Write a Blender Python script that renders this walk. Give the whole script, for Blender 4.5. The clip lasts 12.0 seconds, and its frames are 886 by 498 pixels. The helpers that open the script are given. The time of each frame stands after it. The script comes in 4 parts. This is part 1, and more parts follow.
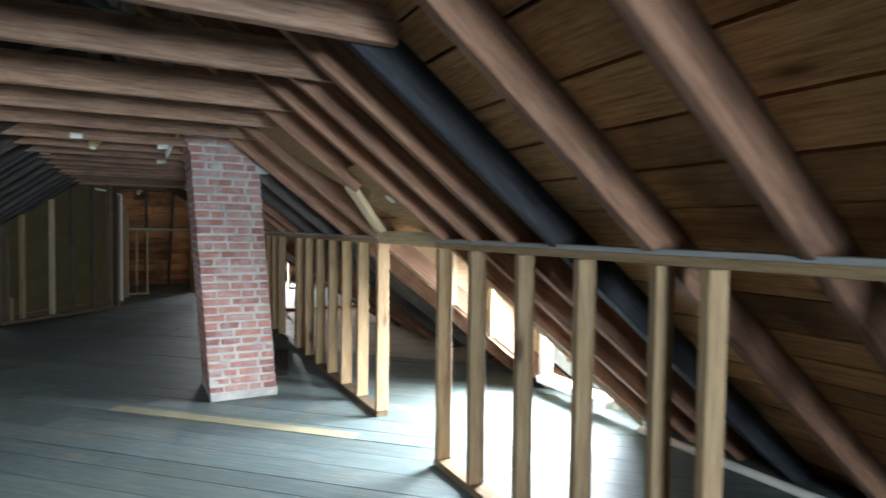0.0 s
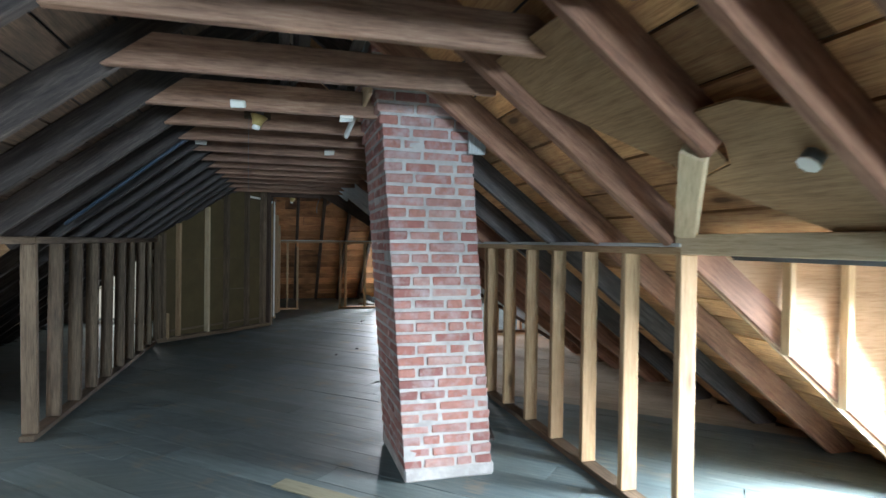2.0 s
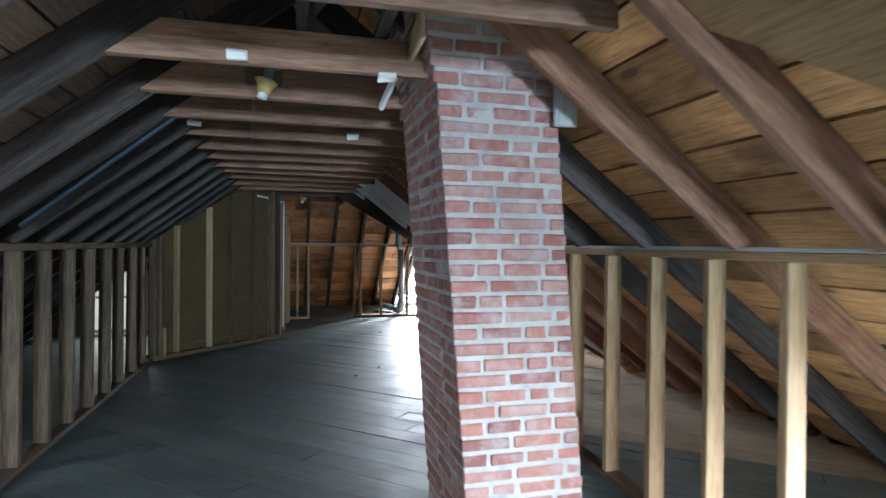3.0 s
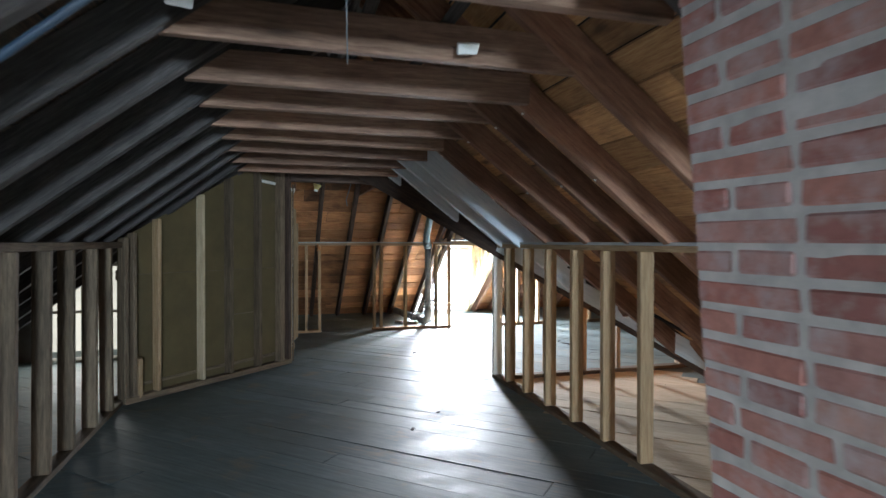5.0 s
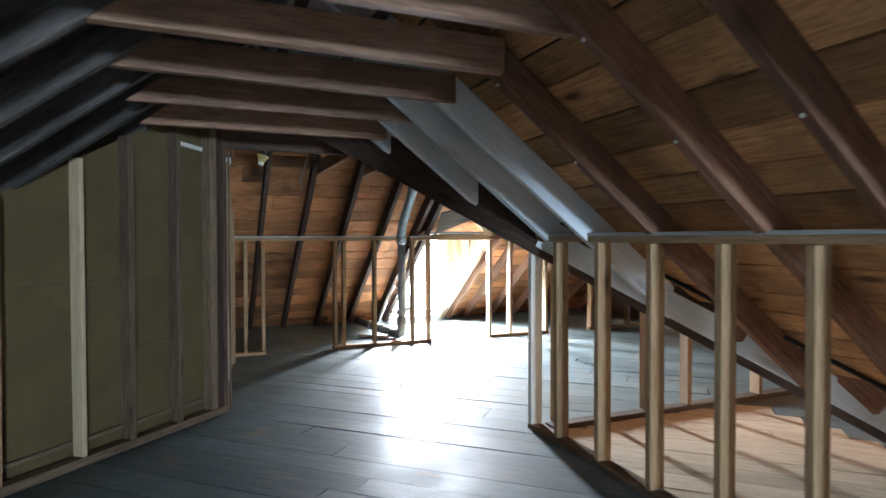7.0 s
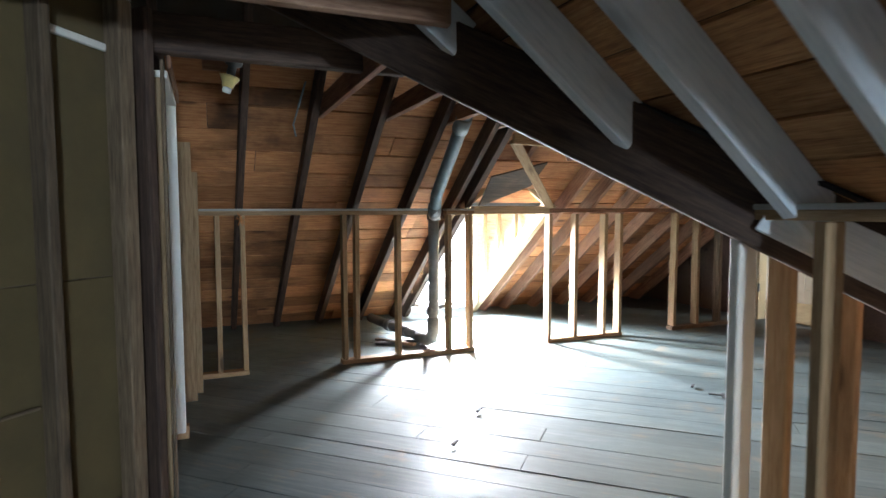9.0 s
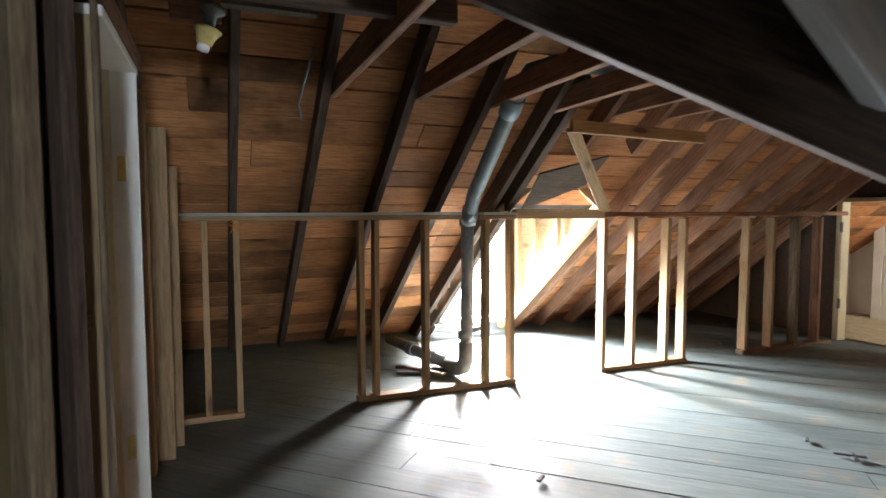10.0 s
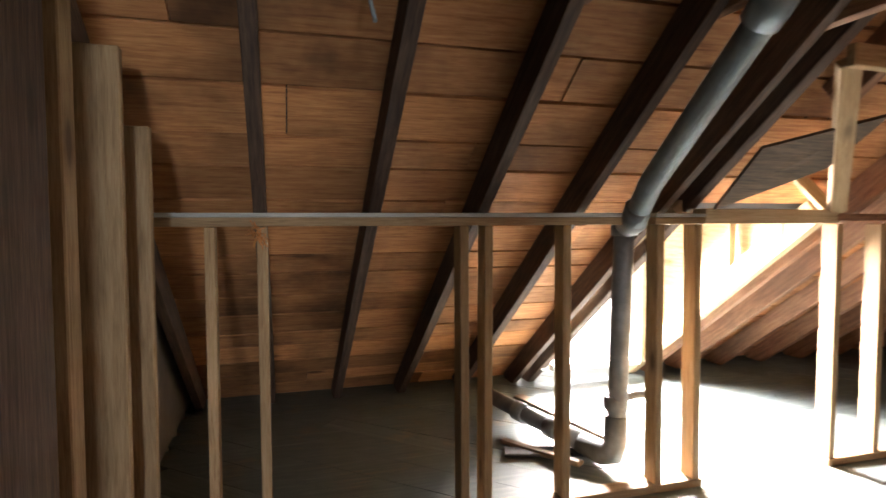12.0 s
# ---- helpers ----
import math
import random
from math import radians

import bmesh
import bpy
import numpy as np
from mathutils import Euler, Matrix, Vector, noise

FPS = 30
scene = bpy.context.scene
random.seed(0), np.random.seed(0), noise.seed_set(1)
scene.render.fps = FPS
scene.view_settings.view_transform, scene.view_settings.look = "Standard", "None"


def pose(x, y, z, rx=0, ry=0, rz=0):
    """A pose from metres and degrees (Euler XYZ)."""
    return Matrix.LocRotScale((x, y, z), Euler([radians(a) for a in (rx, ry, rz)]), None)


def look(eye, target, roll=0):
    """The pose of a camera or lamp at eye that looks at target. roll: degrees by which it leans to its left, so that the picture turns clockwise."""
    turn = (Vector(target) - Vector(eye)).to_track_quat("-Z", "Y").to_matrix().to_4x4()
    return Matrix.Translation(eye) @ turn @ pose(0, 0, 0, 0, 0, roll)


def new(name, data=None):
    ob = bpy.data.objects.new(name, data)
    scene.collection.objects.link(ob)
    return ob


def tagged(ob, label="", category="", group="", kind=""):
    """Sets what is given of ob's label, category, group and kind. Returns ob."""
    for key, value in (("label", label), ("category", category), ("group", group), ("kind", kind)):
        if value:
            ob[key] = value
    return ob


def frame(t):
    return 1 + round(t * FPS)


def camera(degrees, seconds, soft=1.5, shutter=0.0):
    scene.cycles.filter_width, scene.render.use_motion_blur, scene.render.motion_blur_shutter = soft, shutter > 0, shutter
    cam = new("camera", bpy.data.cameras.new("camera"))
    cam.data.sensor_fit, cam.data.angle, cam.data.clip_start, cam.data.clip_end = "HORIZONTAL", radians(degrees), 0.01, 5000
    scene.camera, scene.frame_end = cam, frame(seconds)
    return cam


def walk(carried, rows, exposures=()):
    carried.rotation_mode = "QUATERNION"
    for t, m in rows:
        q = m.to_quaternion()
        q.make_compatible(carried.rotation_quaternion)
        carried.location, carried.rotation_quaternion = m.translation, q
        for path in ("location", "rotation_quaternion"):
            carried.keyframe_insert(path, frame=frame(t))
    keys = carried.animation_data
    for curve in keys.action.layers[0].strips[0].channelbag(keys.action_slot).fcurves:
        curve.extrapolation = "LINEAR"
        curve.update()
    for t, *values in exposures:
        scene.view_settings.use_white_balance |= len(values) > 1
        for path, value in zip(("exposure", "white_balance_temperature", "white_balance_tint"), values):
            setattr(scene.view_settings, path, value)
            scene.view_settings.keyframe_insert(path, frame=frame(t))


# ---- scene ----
cam = camera(75.7, 12.0, 1.5, 0.4)
# seconds, x, y, z, pitch, roll, yaw
PATH = [
    (0.0, -0.029, 0.030, 1.359, -1.95, -0.75, -27.69),
    (0.5, -0.100, 0.360, 1.330, -1.77, -0.67, -21.17),
    (1.0, -0.158, 0.777, 1.314, -1.48, -0.82, -17.29),
    (1.5, -0.180, 1.242, 1.326, -1.11, -0.68, -16.49),
    (2.0, -0.214, 1.727, 1.295, -0.66, -0.75, -15.57),
    (2.5, -0.212, 2.180, 1.306, -0.67, -0.59, -15.15),
    (3.0, -0.252, 2.623, 1.308, -0.50, -0.44, -14.87),
    (3.5, -0.358, 3.074, 1.324, -0.34, -0.66, -14.73),
    (5.5, -0.556, 4.831, 1.300, -0.81, -0.01, -16.89),
    (6.0, -0.583, 5.271, 1.305, -0.86, -0.03, -18.32),
    (6.5, -0.563, 5.747, 1.286, -1.00, -0.01, -21.06),
    (7.0, -0.536, 6.231, 1.278, -1.09, 0.11, -22.52),
    (7.5, -0.479, 6.777, 1.246, -2.02, 0.18, -23.02),
    (9.5, -0.142, 8.510, 1.300, -3.94, 0.17, -22.08),
    (10.0, -0.074, 8.970, 1.305, -3.68, 0.11, -21.59),
    (10.5, 0.022, 9.397, 1.296, -3.38, 0.20, -21.26),
    (11.0, 0.100, 9.774, 1.282, -3.22, 0.31, -20.12),
    (11.5, 0.119, 10.178, 1.288, -3.12, 0.11, -19.14),
    (12.0, 0.099, 10.513, 1.272, -2.82, 0.14, -15.92),
]
EXPOSURES = [(0.0, 0.1, 6300, 10), (1.0, 0.3, 6200, 10), (2.0, 0.5, 6000, 10), (3.5, 0.8, 5700, 10), (5.5, 1.25, 6000, 10), (6.5, 1.4, 5900, 10), (7.5, 1.4, 5800, 10), (9.5, 1.1, 6300, 12), (10.5, 1.0, 7000, 18), (12.0, 1.28, 7500, 22)]
walk(cam, [(t, pose(x, y, z, 90 + pitch, roll, yaw)) for t, x, y, z, pitch, roll, yaw in PATH], EXPOSURES)

# ---- daylight ----
SUN_EL, SUN_AZ = 38, 60
world = bpy.data.worlds.new("sky")
scene.world = world
world.use_nodes = True
wn = world.node_tree
sky = wn.nodes.new("ShaderNodeTexSky")
sky.sky_type, sky.sun_disc = "NISHITA", False
sky.sun_elevation, sky.sun_rotation = radians(SUN_EL), radians(SUN_AZ)
wn.links.new(sky.outputs[0], wn.nodes["Background"].inputs[0])
wn.nodes["Background"].inputs[1].default_value = 0.1


def window_light(name, eye, target, w, h, watts, colour, spread=150):
    """An area lamp that stands in a window's opening for the sky outside; the far room's is plain fill."""
    data = bpy.data.lights.new(name, "AREA")
    data.spread = radians(spread)
    data.shape, data.size, data.size_y, data.energy, data.color = "RECTANGLE", w, h, watts, colour
    ob = new(name, data)
    ob.matrix_basis = look(eye, target)
    return ob


# ---- plan ----
XR, XL = 1.45, -1.72                 # inner faces of the long knee walls
YF, YN = 12.74, 9.62                 # inner faces of the cross wing's knee walls
PLATE = 1.305                        # top of the knee walls
SM, SF, SN = 0.775, 0.74, 0.70        # roof slopes: long attic, far side, near side of the wing
RX, LX, FY, NY = 1.43, -1.74, 12.85, 9.50   # where the rafters' undersides pass the plates
RIDGE_X = (RX + LX) / 2
RIDGE_Z = PLATE + SM * (RX - RIDGE_X)
WING_Y = (SF * FY + SN * NY) / (SF + SN)
WING_Z = PLATE + SN * (WING_Y - NY)
Y0 = -4.8                            # gable behind the start
XE = 5.80                            # partition at the wing's end
TIE = 1.965                          # underside of the collar ties
RAF = 0.14                          # depth of the rafters


def valley_y(x):
    return NY + (RX - x) * SM / SN


def valley_x(y):
    return RX - (y - NY) * SN / SM


# ---- materials ----
def mat(name):
    m = bpy.data.materials.new(name)
    m.use_nodes = True
    return m, m.node_tree, m.node_tree.nodes["Principled BSDF"]


def node(nt, kind, ins=None, **props):
    n = nt.nodes.new(kind)
    for key, value in props.items():
        setattr(n, key, value)
    for key, value in (ins or {}).items():
        if isinstance(value, bpy.types.NodeSocket):
            nt.links.new(value, n.inputs[key])
        else:
            n.inputs[key].default_value = value
    return n


def ramp(nt, fac, stops):
    n = node(nt, "ShaderNodeValToRGB", {0: fac})
    els = n.color_ramp.elements
    while len(els) < len(stops):
        els.new(0.5)
    for el, (p, c) in zip(els, stops):
        el.position, el.color = p, (*c, 1) if len(c) == 3 else c
    return n.outputs[0]


def mixc(nt, fac, a, b, how="MIX"):
    n = node(nt, "ShaderNodeMix", data_type="RGBA", blend_type=how)
    for i, v in ((0, fac), (6, a), (7, b)):
        if isinstance(v, bpy.types.NodeSocket):
            nt.links.new(v, n.inputs[i])
        else:
            n.inputs[i].default_value = v if i == 0 or len(v) == 4 else (*v, 1)
    return n.outputs[2]


def math_(nt, op, a, b=0.0):
    n = node(nt, "ShaderNodeMath", {0: a, 1: b}, operation=op)
    return n.outputs[0]


def grainy(nt, seed=3.7, stretch=14.0):
    """Object coordinates, moved by the object's own random number; x runs along the piece."""
    tc = node(nt, "ShaderNodeTexCoord")
    oi = node(nt, "ShaderNodeObjectInfo")
    shift = node(nt, "ShaderNodeCombineXYZ", {0: math_(nt, "MULTIPLY", oi.outputs["Random"], 37.0 * seed),
                                              1: math_(nt, "MULTIPLY", oi.outputs["Random"], 11.0 * seed),
                                              2: math_(nt, "MULTIPLY", oi.outputs["Random"], 23.0)})
    at = node(nt, "ShaderNodeVectorMath", {0: tc.outputs["Object"], 1: shift.outputs[0]}, operation="ADD").outputs[0]
    fine = node(nt, "ShaderNodeVectorMath", {0: at, 1: (1.6, stretch * 1.6, stretch * 1.6)}, operation="MULTIPLY").outputs[0]
    return at, fine, oi.outputs["Random"]


def wood(name, dark, mid, light, rough=0.75, knots=0.6, stain=0.45, stain_col=(0.03, 0.022, 0.018), spread=0.5, bump=0.25):
    m, nt, bsdf = mat(name)
    at, fine, rnd = grainy(nt)
    warp = node(nt, "ShaderNodeTexNoise", {"Vector": at, "Scale": 2.2, "Detail": 3.0})
    fine2 = mixc(nt, 0.06, fine, warp.outputs["Color"], "LINEAR_LIGHT")
    g1 = node(nt, "ShaderNodeTexNoise", {"Vector": fine2, "Scale": 3.0, "Detail": 6.0, "Roughness": 0.65})
    g2 = node(nt, "ShaderNodeTexNoise", {"Vector": fine2, "Scale": 11.0, "Detail": 3.0})
    grain = math_(nt, "ADD", math_(nt, "MULTIPLY", g1.outputs[0], 0.7), math_(nt, "MULTIPLY", g2.outputs[0], 0.3))
    col = ramp(nt, grain, [(0.34, dark), (0.5, mid), (0.68, light)])
    # knots: dark eyes with rings
    kv = node(nt, "ShaderNodeVectorMath", {0: at, 1: (1.7, 5.0, 5.0)}, operation="MULTIPLY").outputs[0]
    vor = node(nt, "ShaderNodeTexVoronoi", {"Vector": kv, "Scale": 1.0, "Randomness": 1.0})
    knot = ramp(nt, vor.outputs["Distance"], [(0.07, (1, 1, 1)), (0.12, (0.35, 0.35, 0.35)), (0.2, (0, 0, 0))])
    col = mixc(nt, math_(nt, "MULTIPLY", knot, knots), col, tuple(0.35 * c for c in dark))
    # age stains at a larger scale
    st = node(nt, "ShaderNodeTexNoise", {"Vector": at, "Scale": 1.3, "Detail": 5.0, "Roughness": 0.62})
    stf = ramp(nt, st.outputs[0], [(0.46, (0, 0, 0)), (0.7, (1, 1, 1))])
    col = mixc(nt, math_(nt, "MULTIPLY", stf, stain), col, stain_col)
    # each piece a little lighter or darker than the next
    tint = math_(nt, "ADD", math_(nt, "MULTIPLY", rnd, spread), 1.0 - spread / 2)
    shade = node(nt, "ShaderNodeCombineColor", {0: tint, 1: tint, 2: tint}).outputs[0]
    col = mixc(nt, 1.0, col, shade, "MULTIPLY")
    nt.links.new(col, bsdf.inputs["Base Color"])
    bsdf.inputs["Roughness"].default_value = rough
    bsdf.inputs["Specular IOR Level"].default_value = 0.3
    bp = node(nt, "ShaderNodeBump", {"Height": grain, "Strength": bump, "Distance": 0.0012})
    nt.links.new(bp.outputs[0], bsdf.inputs["Normal"])
    return m


def plain(name, base, rough=0.6, metal=0.0, vary=0.25, scale=6.0, bump=0.15, dirt=(0.08, 0.07, 0.06), dirt_amt=0.35, spec=0.4):
    m, nt, bsdf = mat(name)
    at, fine, rnd = grainy(nt)
    n1 = node(nt, "ShaderNodeTexNoise", {"Vector": at, "Scale": scale, "Detail": 6.0, "Roughness": 0.65})
    n2 = node(nt, "ShaderNodeTexNoise", {"Vector": at, "Scale": scale * 9, "Detail": 3.0})
    lo, hi = tuple(c * (1 - vary) for c in base), tuple(min(1, c * (1 + vary)) for c in base)
    col = ramp(nt, n1.outputs[0], [(0.35, lo), (0.65, hi)])
    f = ramp(nt, node(nt, "ShaderNodeTexNoise", {"Vector": at, "Scale": scale * 0.4, "Detail": 7.0, "Roughness": 0.7}).outputs[0],
             [(0.5, (0, 0, 0)), (0.72, (1, 1, 1))])
    col = mixc(nt, math_(nt, "MULTIPLY", f, dirt_amt), col, dirt)
    nt.links.new(col, bsdf.inputs["Base Color"])
    bsdf.inputs["Roughness"].default_value, bsdf.inputs["Metallic"].default_value = rough, metal
    bsdf.inputs["Specular IOR Level"].default_value = spec
    bp = node(nt, "ShaderNodeBump", {"Height": n2.outputs[0], "Strength": bump, "Distance": 0.0015})
    nt.links.new(bp.outputs[0], bsdf.inputs["Normal"])
    return m


OLD = wood("old_rafter_wood", (0.135, 0.064, 0.039), (0.27, 0.135, 0.08), (0.39, 0.215, 0.13), stain=0.45, spread=0.5)
# old grey wood, taken darker so its colour holds the left slope's shade
GREY_OLD = wood("dark_grey_rafter_wood", (0.032, 0.027, 0.024), (0.075, 0.064, 0.057), (0.14, 0.122, 0.11), stain=0.5, spread=0.6)
# the same rafters in deeper painted shade
SHADED_RAFTER = wood("shaded_rafter_wood", (0.02, 0.016, 0.014), (0.05, 0.039, 0.033), (0.10, 0.08, 0.07), stain=0.5, spread=0.5)
TIEW = wood("tie_beam_wood", (0.155, 0.082, 0.052), (0.30, 0.17, 0.108), (0.44, 0.275, 0.18), stain=0.4, spread=0.5)
SHEATH = wood("roof_board_wood", (0.32, 0.145, 0.062), (0.56, 0.29, 0.12), (0.70, 0.42, 0.195), stain=0.8, stain_col=(0.06, 0.03, 0.018), spread=0.75, knots=0.9)
FARSHEATH = wood("orange_roof_board", (0.28, 0.105, 0.042), (0.47, 0.205, 0.082), (0.60, 0.31, 0.135), stain=0.85, stain_col=(0.05, 0.024, 0.014), spread=0.7, knots=0.9)
# roof boards with shade put into their colour
SHADED_BOARD = wood("shaded_roof_board", (0.035, 0.024, 0.017), (0.085, 0.056, 0.036), (0.16, 0.10, 0.06), stain=0.6, spread=0.7, knots=0.6)
CAPW = wood("grey_plate_wood", (0.32, 0.33, 0.32), (0.44, 0.45, 0.43), (0.54, 0.54, 0.51), stain=0.25, stain_col=(0.25, 0.22, 0.18), spread=0.2, knots=0.4)
STUD = wood("stud_pine", (0.23, 0.14, 0.07), (0.36, 0.235, 0.125), (0.46, 0.32, 0.185), stain=0.22, stain_col=(0.18, 0.11, 0.06), spread=0.35, knots=0.9)
# aged brown, darkened further to carry the left side's shade
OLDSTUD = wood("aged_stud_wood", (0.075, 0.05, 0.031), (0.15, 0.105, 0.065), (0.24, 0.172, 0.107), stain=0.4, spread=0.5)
WHITEWASH = wood("whitewashed_wood", (0.62, 0.68, 0.72), (0.76, 0.81, 0.84), (0.83, 0.87, 0.89), stain=0.22, stain_col=(0.3, 0.29, 0.27), spread=0.12, knots=0.4)
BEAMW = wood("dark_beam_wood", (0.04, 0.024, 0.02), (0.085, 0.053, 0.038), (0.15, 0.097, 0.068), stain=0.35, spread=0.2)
PALEPLY = wood("pale_board_wood", (0.42, 0.31, 0.18), (0.58, 0.45, 0.28), (0.68, 0.55, 0.37), stain=0.2, stain_col=(0.3, 0.2, 0.1), spread=0.2, knots=0.6)
PLY = wood("brown_plywood", (0.2, 0.11, 0.05), (0.30, 0.18, 0.085), (0.38, 0.24, 0.12), stain=0.3, spread=0.2, knots=0.3)
TANPLY = wood("tan_plywood", (0.30, 0.19, 0.11), (0.42, 0.28, 0.17), (0.5, 0.35, 0.23), stain=0.25, spread=0.2, knots=0.4)
BAREBOARD = wood("bare_floor_board", (0.24, 0.215, 0.13), (0.34, 0.31, 0.2), (0.42, 0.39, 0.26), stain=0.25, stain_col=(0.25, 0.25, 0.2), spread=0.1)
PANEL = plain("panel_backing", (0.112, 0.08, 0.034), rough=0.9, vary=0.18, scale=2.5, dirt=(0.07, 0.055, 0.035), dirt_amt=0.4)
PLASTER = plain("white_plaster", (0.72, 0.71, 0.66), rough=0.85, vary=0.06, scale=2.0, dirt=(0.5, 0.46, 0.38), dirt_amt=0.3)
PAINT = plain("white_paint", (0.80, 0.78, 0.71), rough=0.45, vary=0.07, scale=3.0, dirt=(0.4, 0.36, 0.28), dirt_amt=0.3)
CREAM = plain("yellowed_paint", (0.62, 0.55, 0.36), rough=0.5, vary=0.08, scale=3.0, dirt=(0.4, 0.33, 0.2), dirt_amt=0.35)
IRON = plain("pipe_iron", (0.16, 0.175, 0.18), rough=0.5, metal=0.35, vary=0.3, scale=7.0, dirt=(0.09, 0.07, 0.055), dirt_amt=0.5, bump=0.3)
STEEL = plain("galvanised_steel", (0.2, 0.245, 0.265), rough=0.5, metal=0.35, vary=0.2, scale=9.0)
BRASS = plain("tarnished_brass", (0.62, 0.48, 0.18), rough=0.35, metal=0.15, vary=0.2, scale=14.0, dirt_amt=0.1)
BULB = plain("frosted_white", (0.82, 0.82, 0.78), rough=0.35, vary=0.03, dirt_amt=0.1)
CABLE = plain("blue_cable", (0.03, 0.05, 0.075), rough=0.5, vary=0.15)
BLACK = plain("black_debris", (0.02, 0.02, 0.022), rough=0.8, vary=0.3)
MORTAR = plain("mortar", (0.42, 0.40, 0.375), rough=0.95, vary=0.18, scale=12.0, bump=0.5, dirt=(0.3, 0.27, 0.25), dirt_amt=0.4)
BARE_FLOOR = wood("bare_pine_floor", (0.36, 0.29, 0.19), (0.52, 0.44, 0.31), (0.62, 0.55, 0.41), stain=0.35, stain_col=(0.2, 0.15, 0.1), spread=0.3, knots=0.5)
CARPET = plain("tan_carpet", (0.40, 0.34, 0.22), rough=0.95, vary=0.15, scale=20.0)
BOARDING = plain("outside_boarding", (0.14, 0.12, 0.1), rough=0.9, vary=0.2, scale=3.0)


def brick_material():
    m, nt, bsdf = mat("red_brick")
    at, fine, rnd = grainy(nt)
    hue = ramp(nt, rnd, [(0.0, (0.24, 0.10, 0.085)), (0.25, (0.36, 0.14, 0.11)), (0.55, (0.42, 0.19, 0.145)), (0.8, (0.36, 0.19, 0.165)), (1.0, (0.45, 0.27, 0.22))])
    n1 = node(nt, "ShaderNodeTexNoise", {"Vector": at, "Scale": 26.0, "Detail": 6.0, "Roughness": 0.7})
    col = mixc(nt, ramp(nt, n1.outputs[0], [(0.4, (0, 0, 0)), (0.75, (0.6, 0.6, 0.6))]), hue, (0.16, 0.07, 0.055))
    lime = node(nt, "ShaderNodeTexNoise", {"Vector": at, "Scale": 9.0, "Detail": 8.0, "Roughness": 0.72})
    limef = ramp(nt, lime.outputs[0], [(0.46, (0, 0, 0)), (0.72, (0.75, 0.75, 0.75))])
    col = mixc(nt, limef, col, (0.45, 0.40, 0.39))
    nt.links.new(col, bsdf.inputs["Base Color"])
    bsdf.inputs["Roughness"].default_value = 0.9
    bp = node(nt, "ShaderNodeBump", {"Height": n1.outputs[0], "Strength": 0.5, "Distance": 0.003})
    nt.links.new(bp.outputs[0], bsdf.inputs["Normal"])
    return m


BRICK = brick_material()


def floor_material():
    """Worn blue-grey floor paint over pine, dusty, with scuffs down to the wood."""
    m, nt, bsdf = mat("worn_floor_paint")
    at, fine, rnd = grainy(nt)
    g = node(nt, "ShaderNodeTexNoise", {"Vector": fine, "Scale": 2.5, "Detail": 6.0, "Roughness": 0.65})
    geo = node(nt, "ShaderNodeNewGeometry")
    wide = node(nt, "ShaderNodeTexNoise", {"Vector": geo.outputs["Position"], "Scale": 0.55, "Detail": 5.0, "Roughness": 0.6})
    mid = node(nt, "ShaderNodeTexNoise", {"Vector": geo.outputs["Position"], "Scale": 3.1, "Detail": 7.0, "Roughness": 0.68})
    col = ramp(nt, g.outputs[0], [(0.3, (0.08, 0.112, 0.118)), (0.55, (0.12, 0.16, 0.165)), (0.75, (0.175, 0.215, 0.215))])
    col = mixc(nt, ramp(nt, wide.outputs[0], [(0.42, (0, 0, 0)), (0.66, (0.55, 0.55, 0.55))]), col, (0.15, 0.165, 0.135))
    wear = math_(nt, "ADD", mid.outputs[0], math_(nt, "MULTIPLY", g.outputs[0], 0.35))
    col = mixc(nt, ramp(nt, wear, [(0.74, (0, 0, 0)), (0.86, (0.8, 0.8, 0.8))]), col, (0.22, 0.19, 0.14))
    col = mixc(nt, ramp(nt, mid.outputs[0], [(0.28, (0.55, 0.55, 0.55)), (0.4, (0, 0, 0))]), col, (0.10, 0.095, 0.09))
    scuff = node(nt, "ShaderNodeTexNoise", {"Vector": fine, "Scale": 0.9, "Detail": 8.0, "Roughness": 0.75})
    col = mixc(nt, ramp(nt, scuff.outputs[0], [(0.56, (0, 0, 0)), (0.7, (0.6, 0.6, 0.6))]), col, (0.26, 0.27, 0.25))
    tint = math_(nt, "ADD", math_(nt, "MULTIPLY", rnd, 0.3), 0.85)
    col = mixc(nt, 1.0, col, node(nt, "ShaderNodeCombineColor", {0: tint, 1: tint, 2: tint}).outputs[0], "MULTIPLY")
    nt.links.new(col, bsdf.inputs["Base Color"])
    r = ramp(nt, mid.outputs[0], [(0.3, (0.46, 0.46, 0.46)), (0.7, (0.74, 0.74, 0.74))])
    nt.links.new(r, bsdf.inputs["Roughness"])
    bsdf.inputs["Specular IOR Level"].default_value = 0.35
    bp = node(nt, "ShaderNodeBump", {"Height": g.outputs[0], "Strength": 0.3, "Distance": 0.0015})
    nt.links.new(bp.outputs[0], bsdf.inputs["Normal"])
    return m


FLOOR = floor_material()


def glass_material():
    m, nt, bsdf = mat("window_glass")
    bsdf.inputs["Base Color"].default_value = (0.95, 0.98, 0.97, 1)
    bsdf.inputs["Transmission Weight"].default_value = 1.0
    bsdf.inputs["Roughness"].default_value, bsdf.inputs["IOR"].default_value = 0.02, 1.1
    return m


GLASS = glass_material()


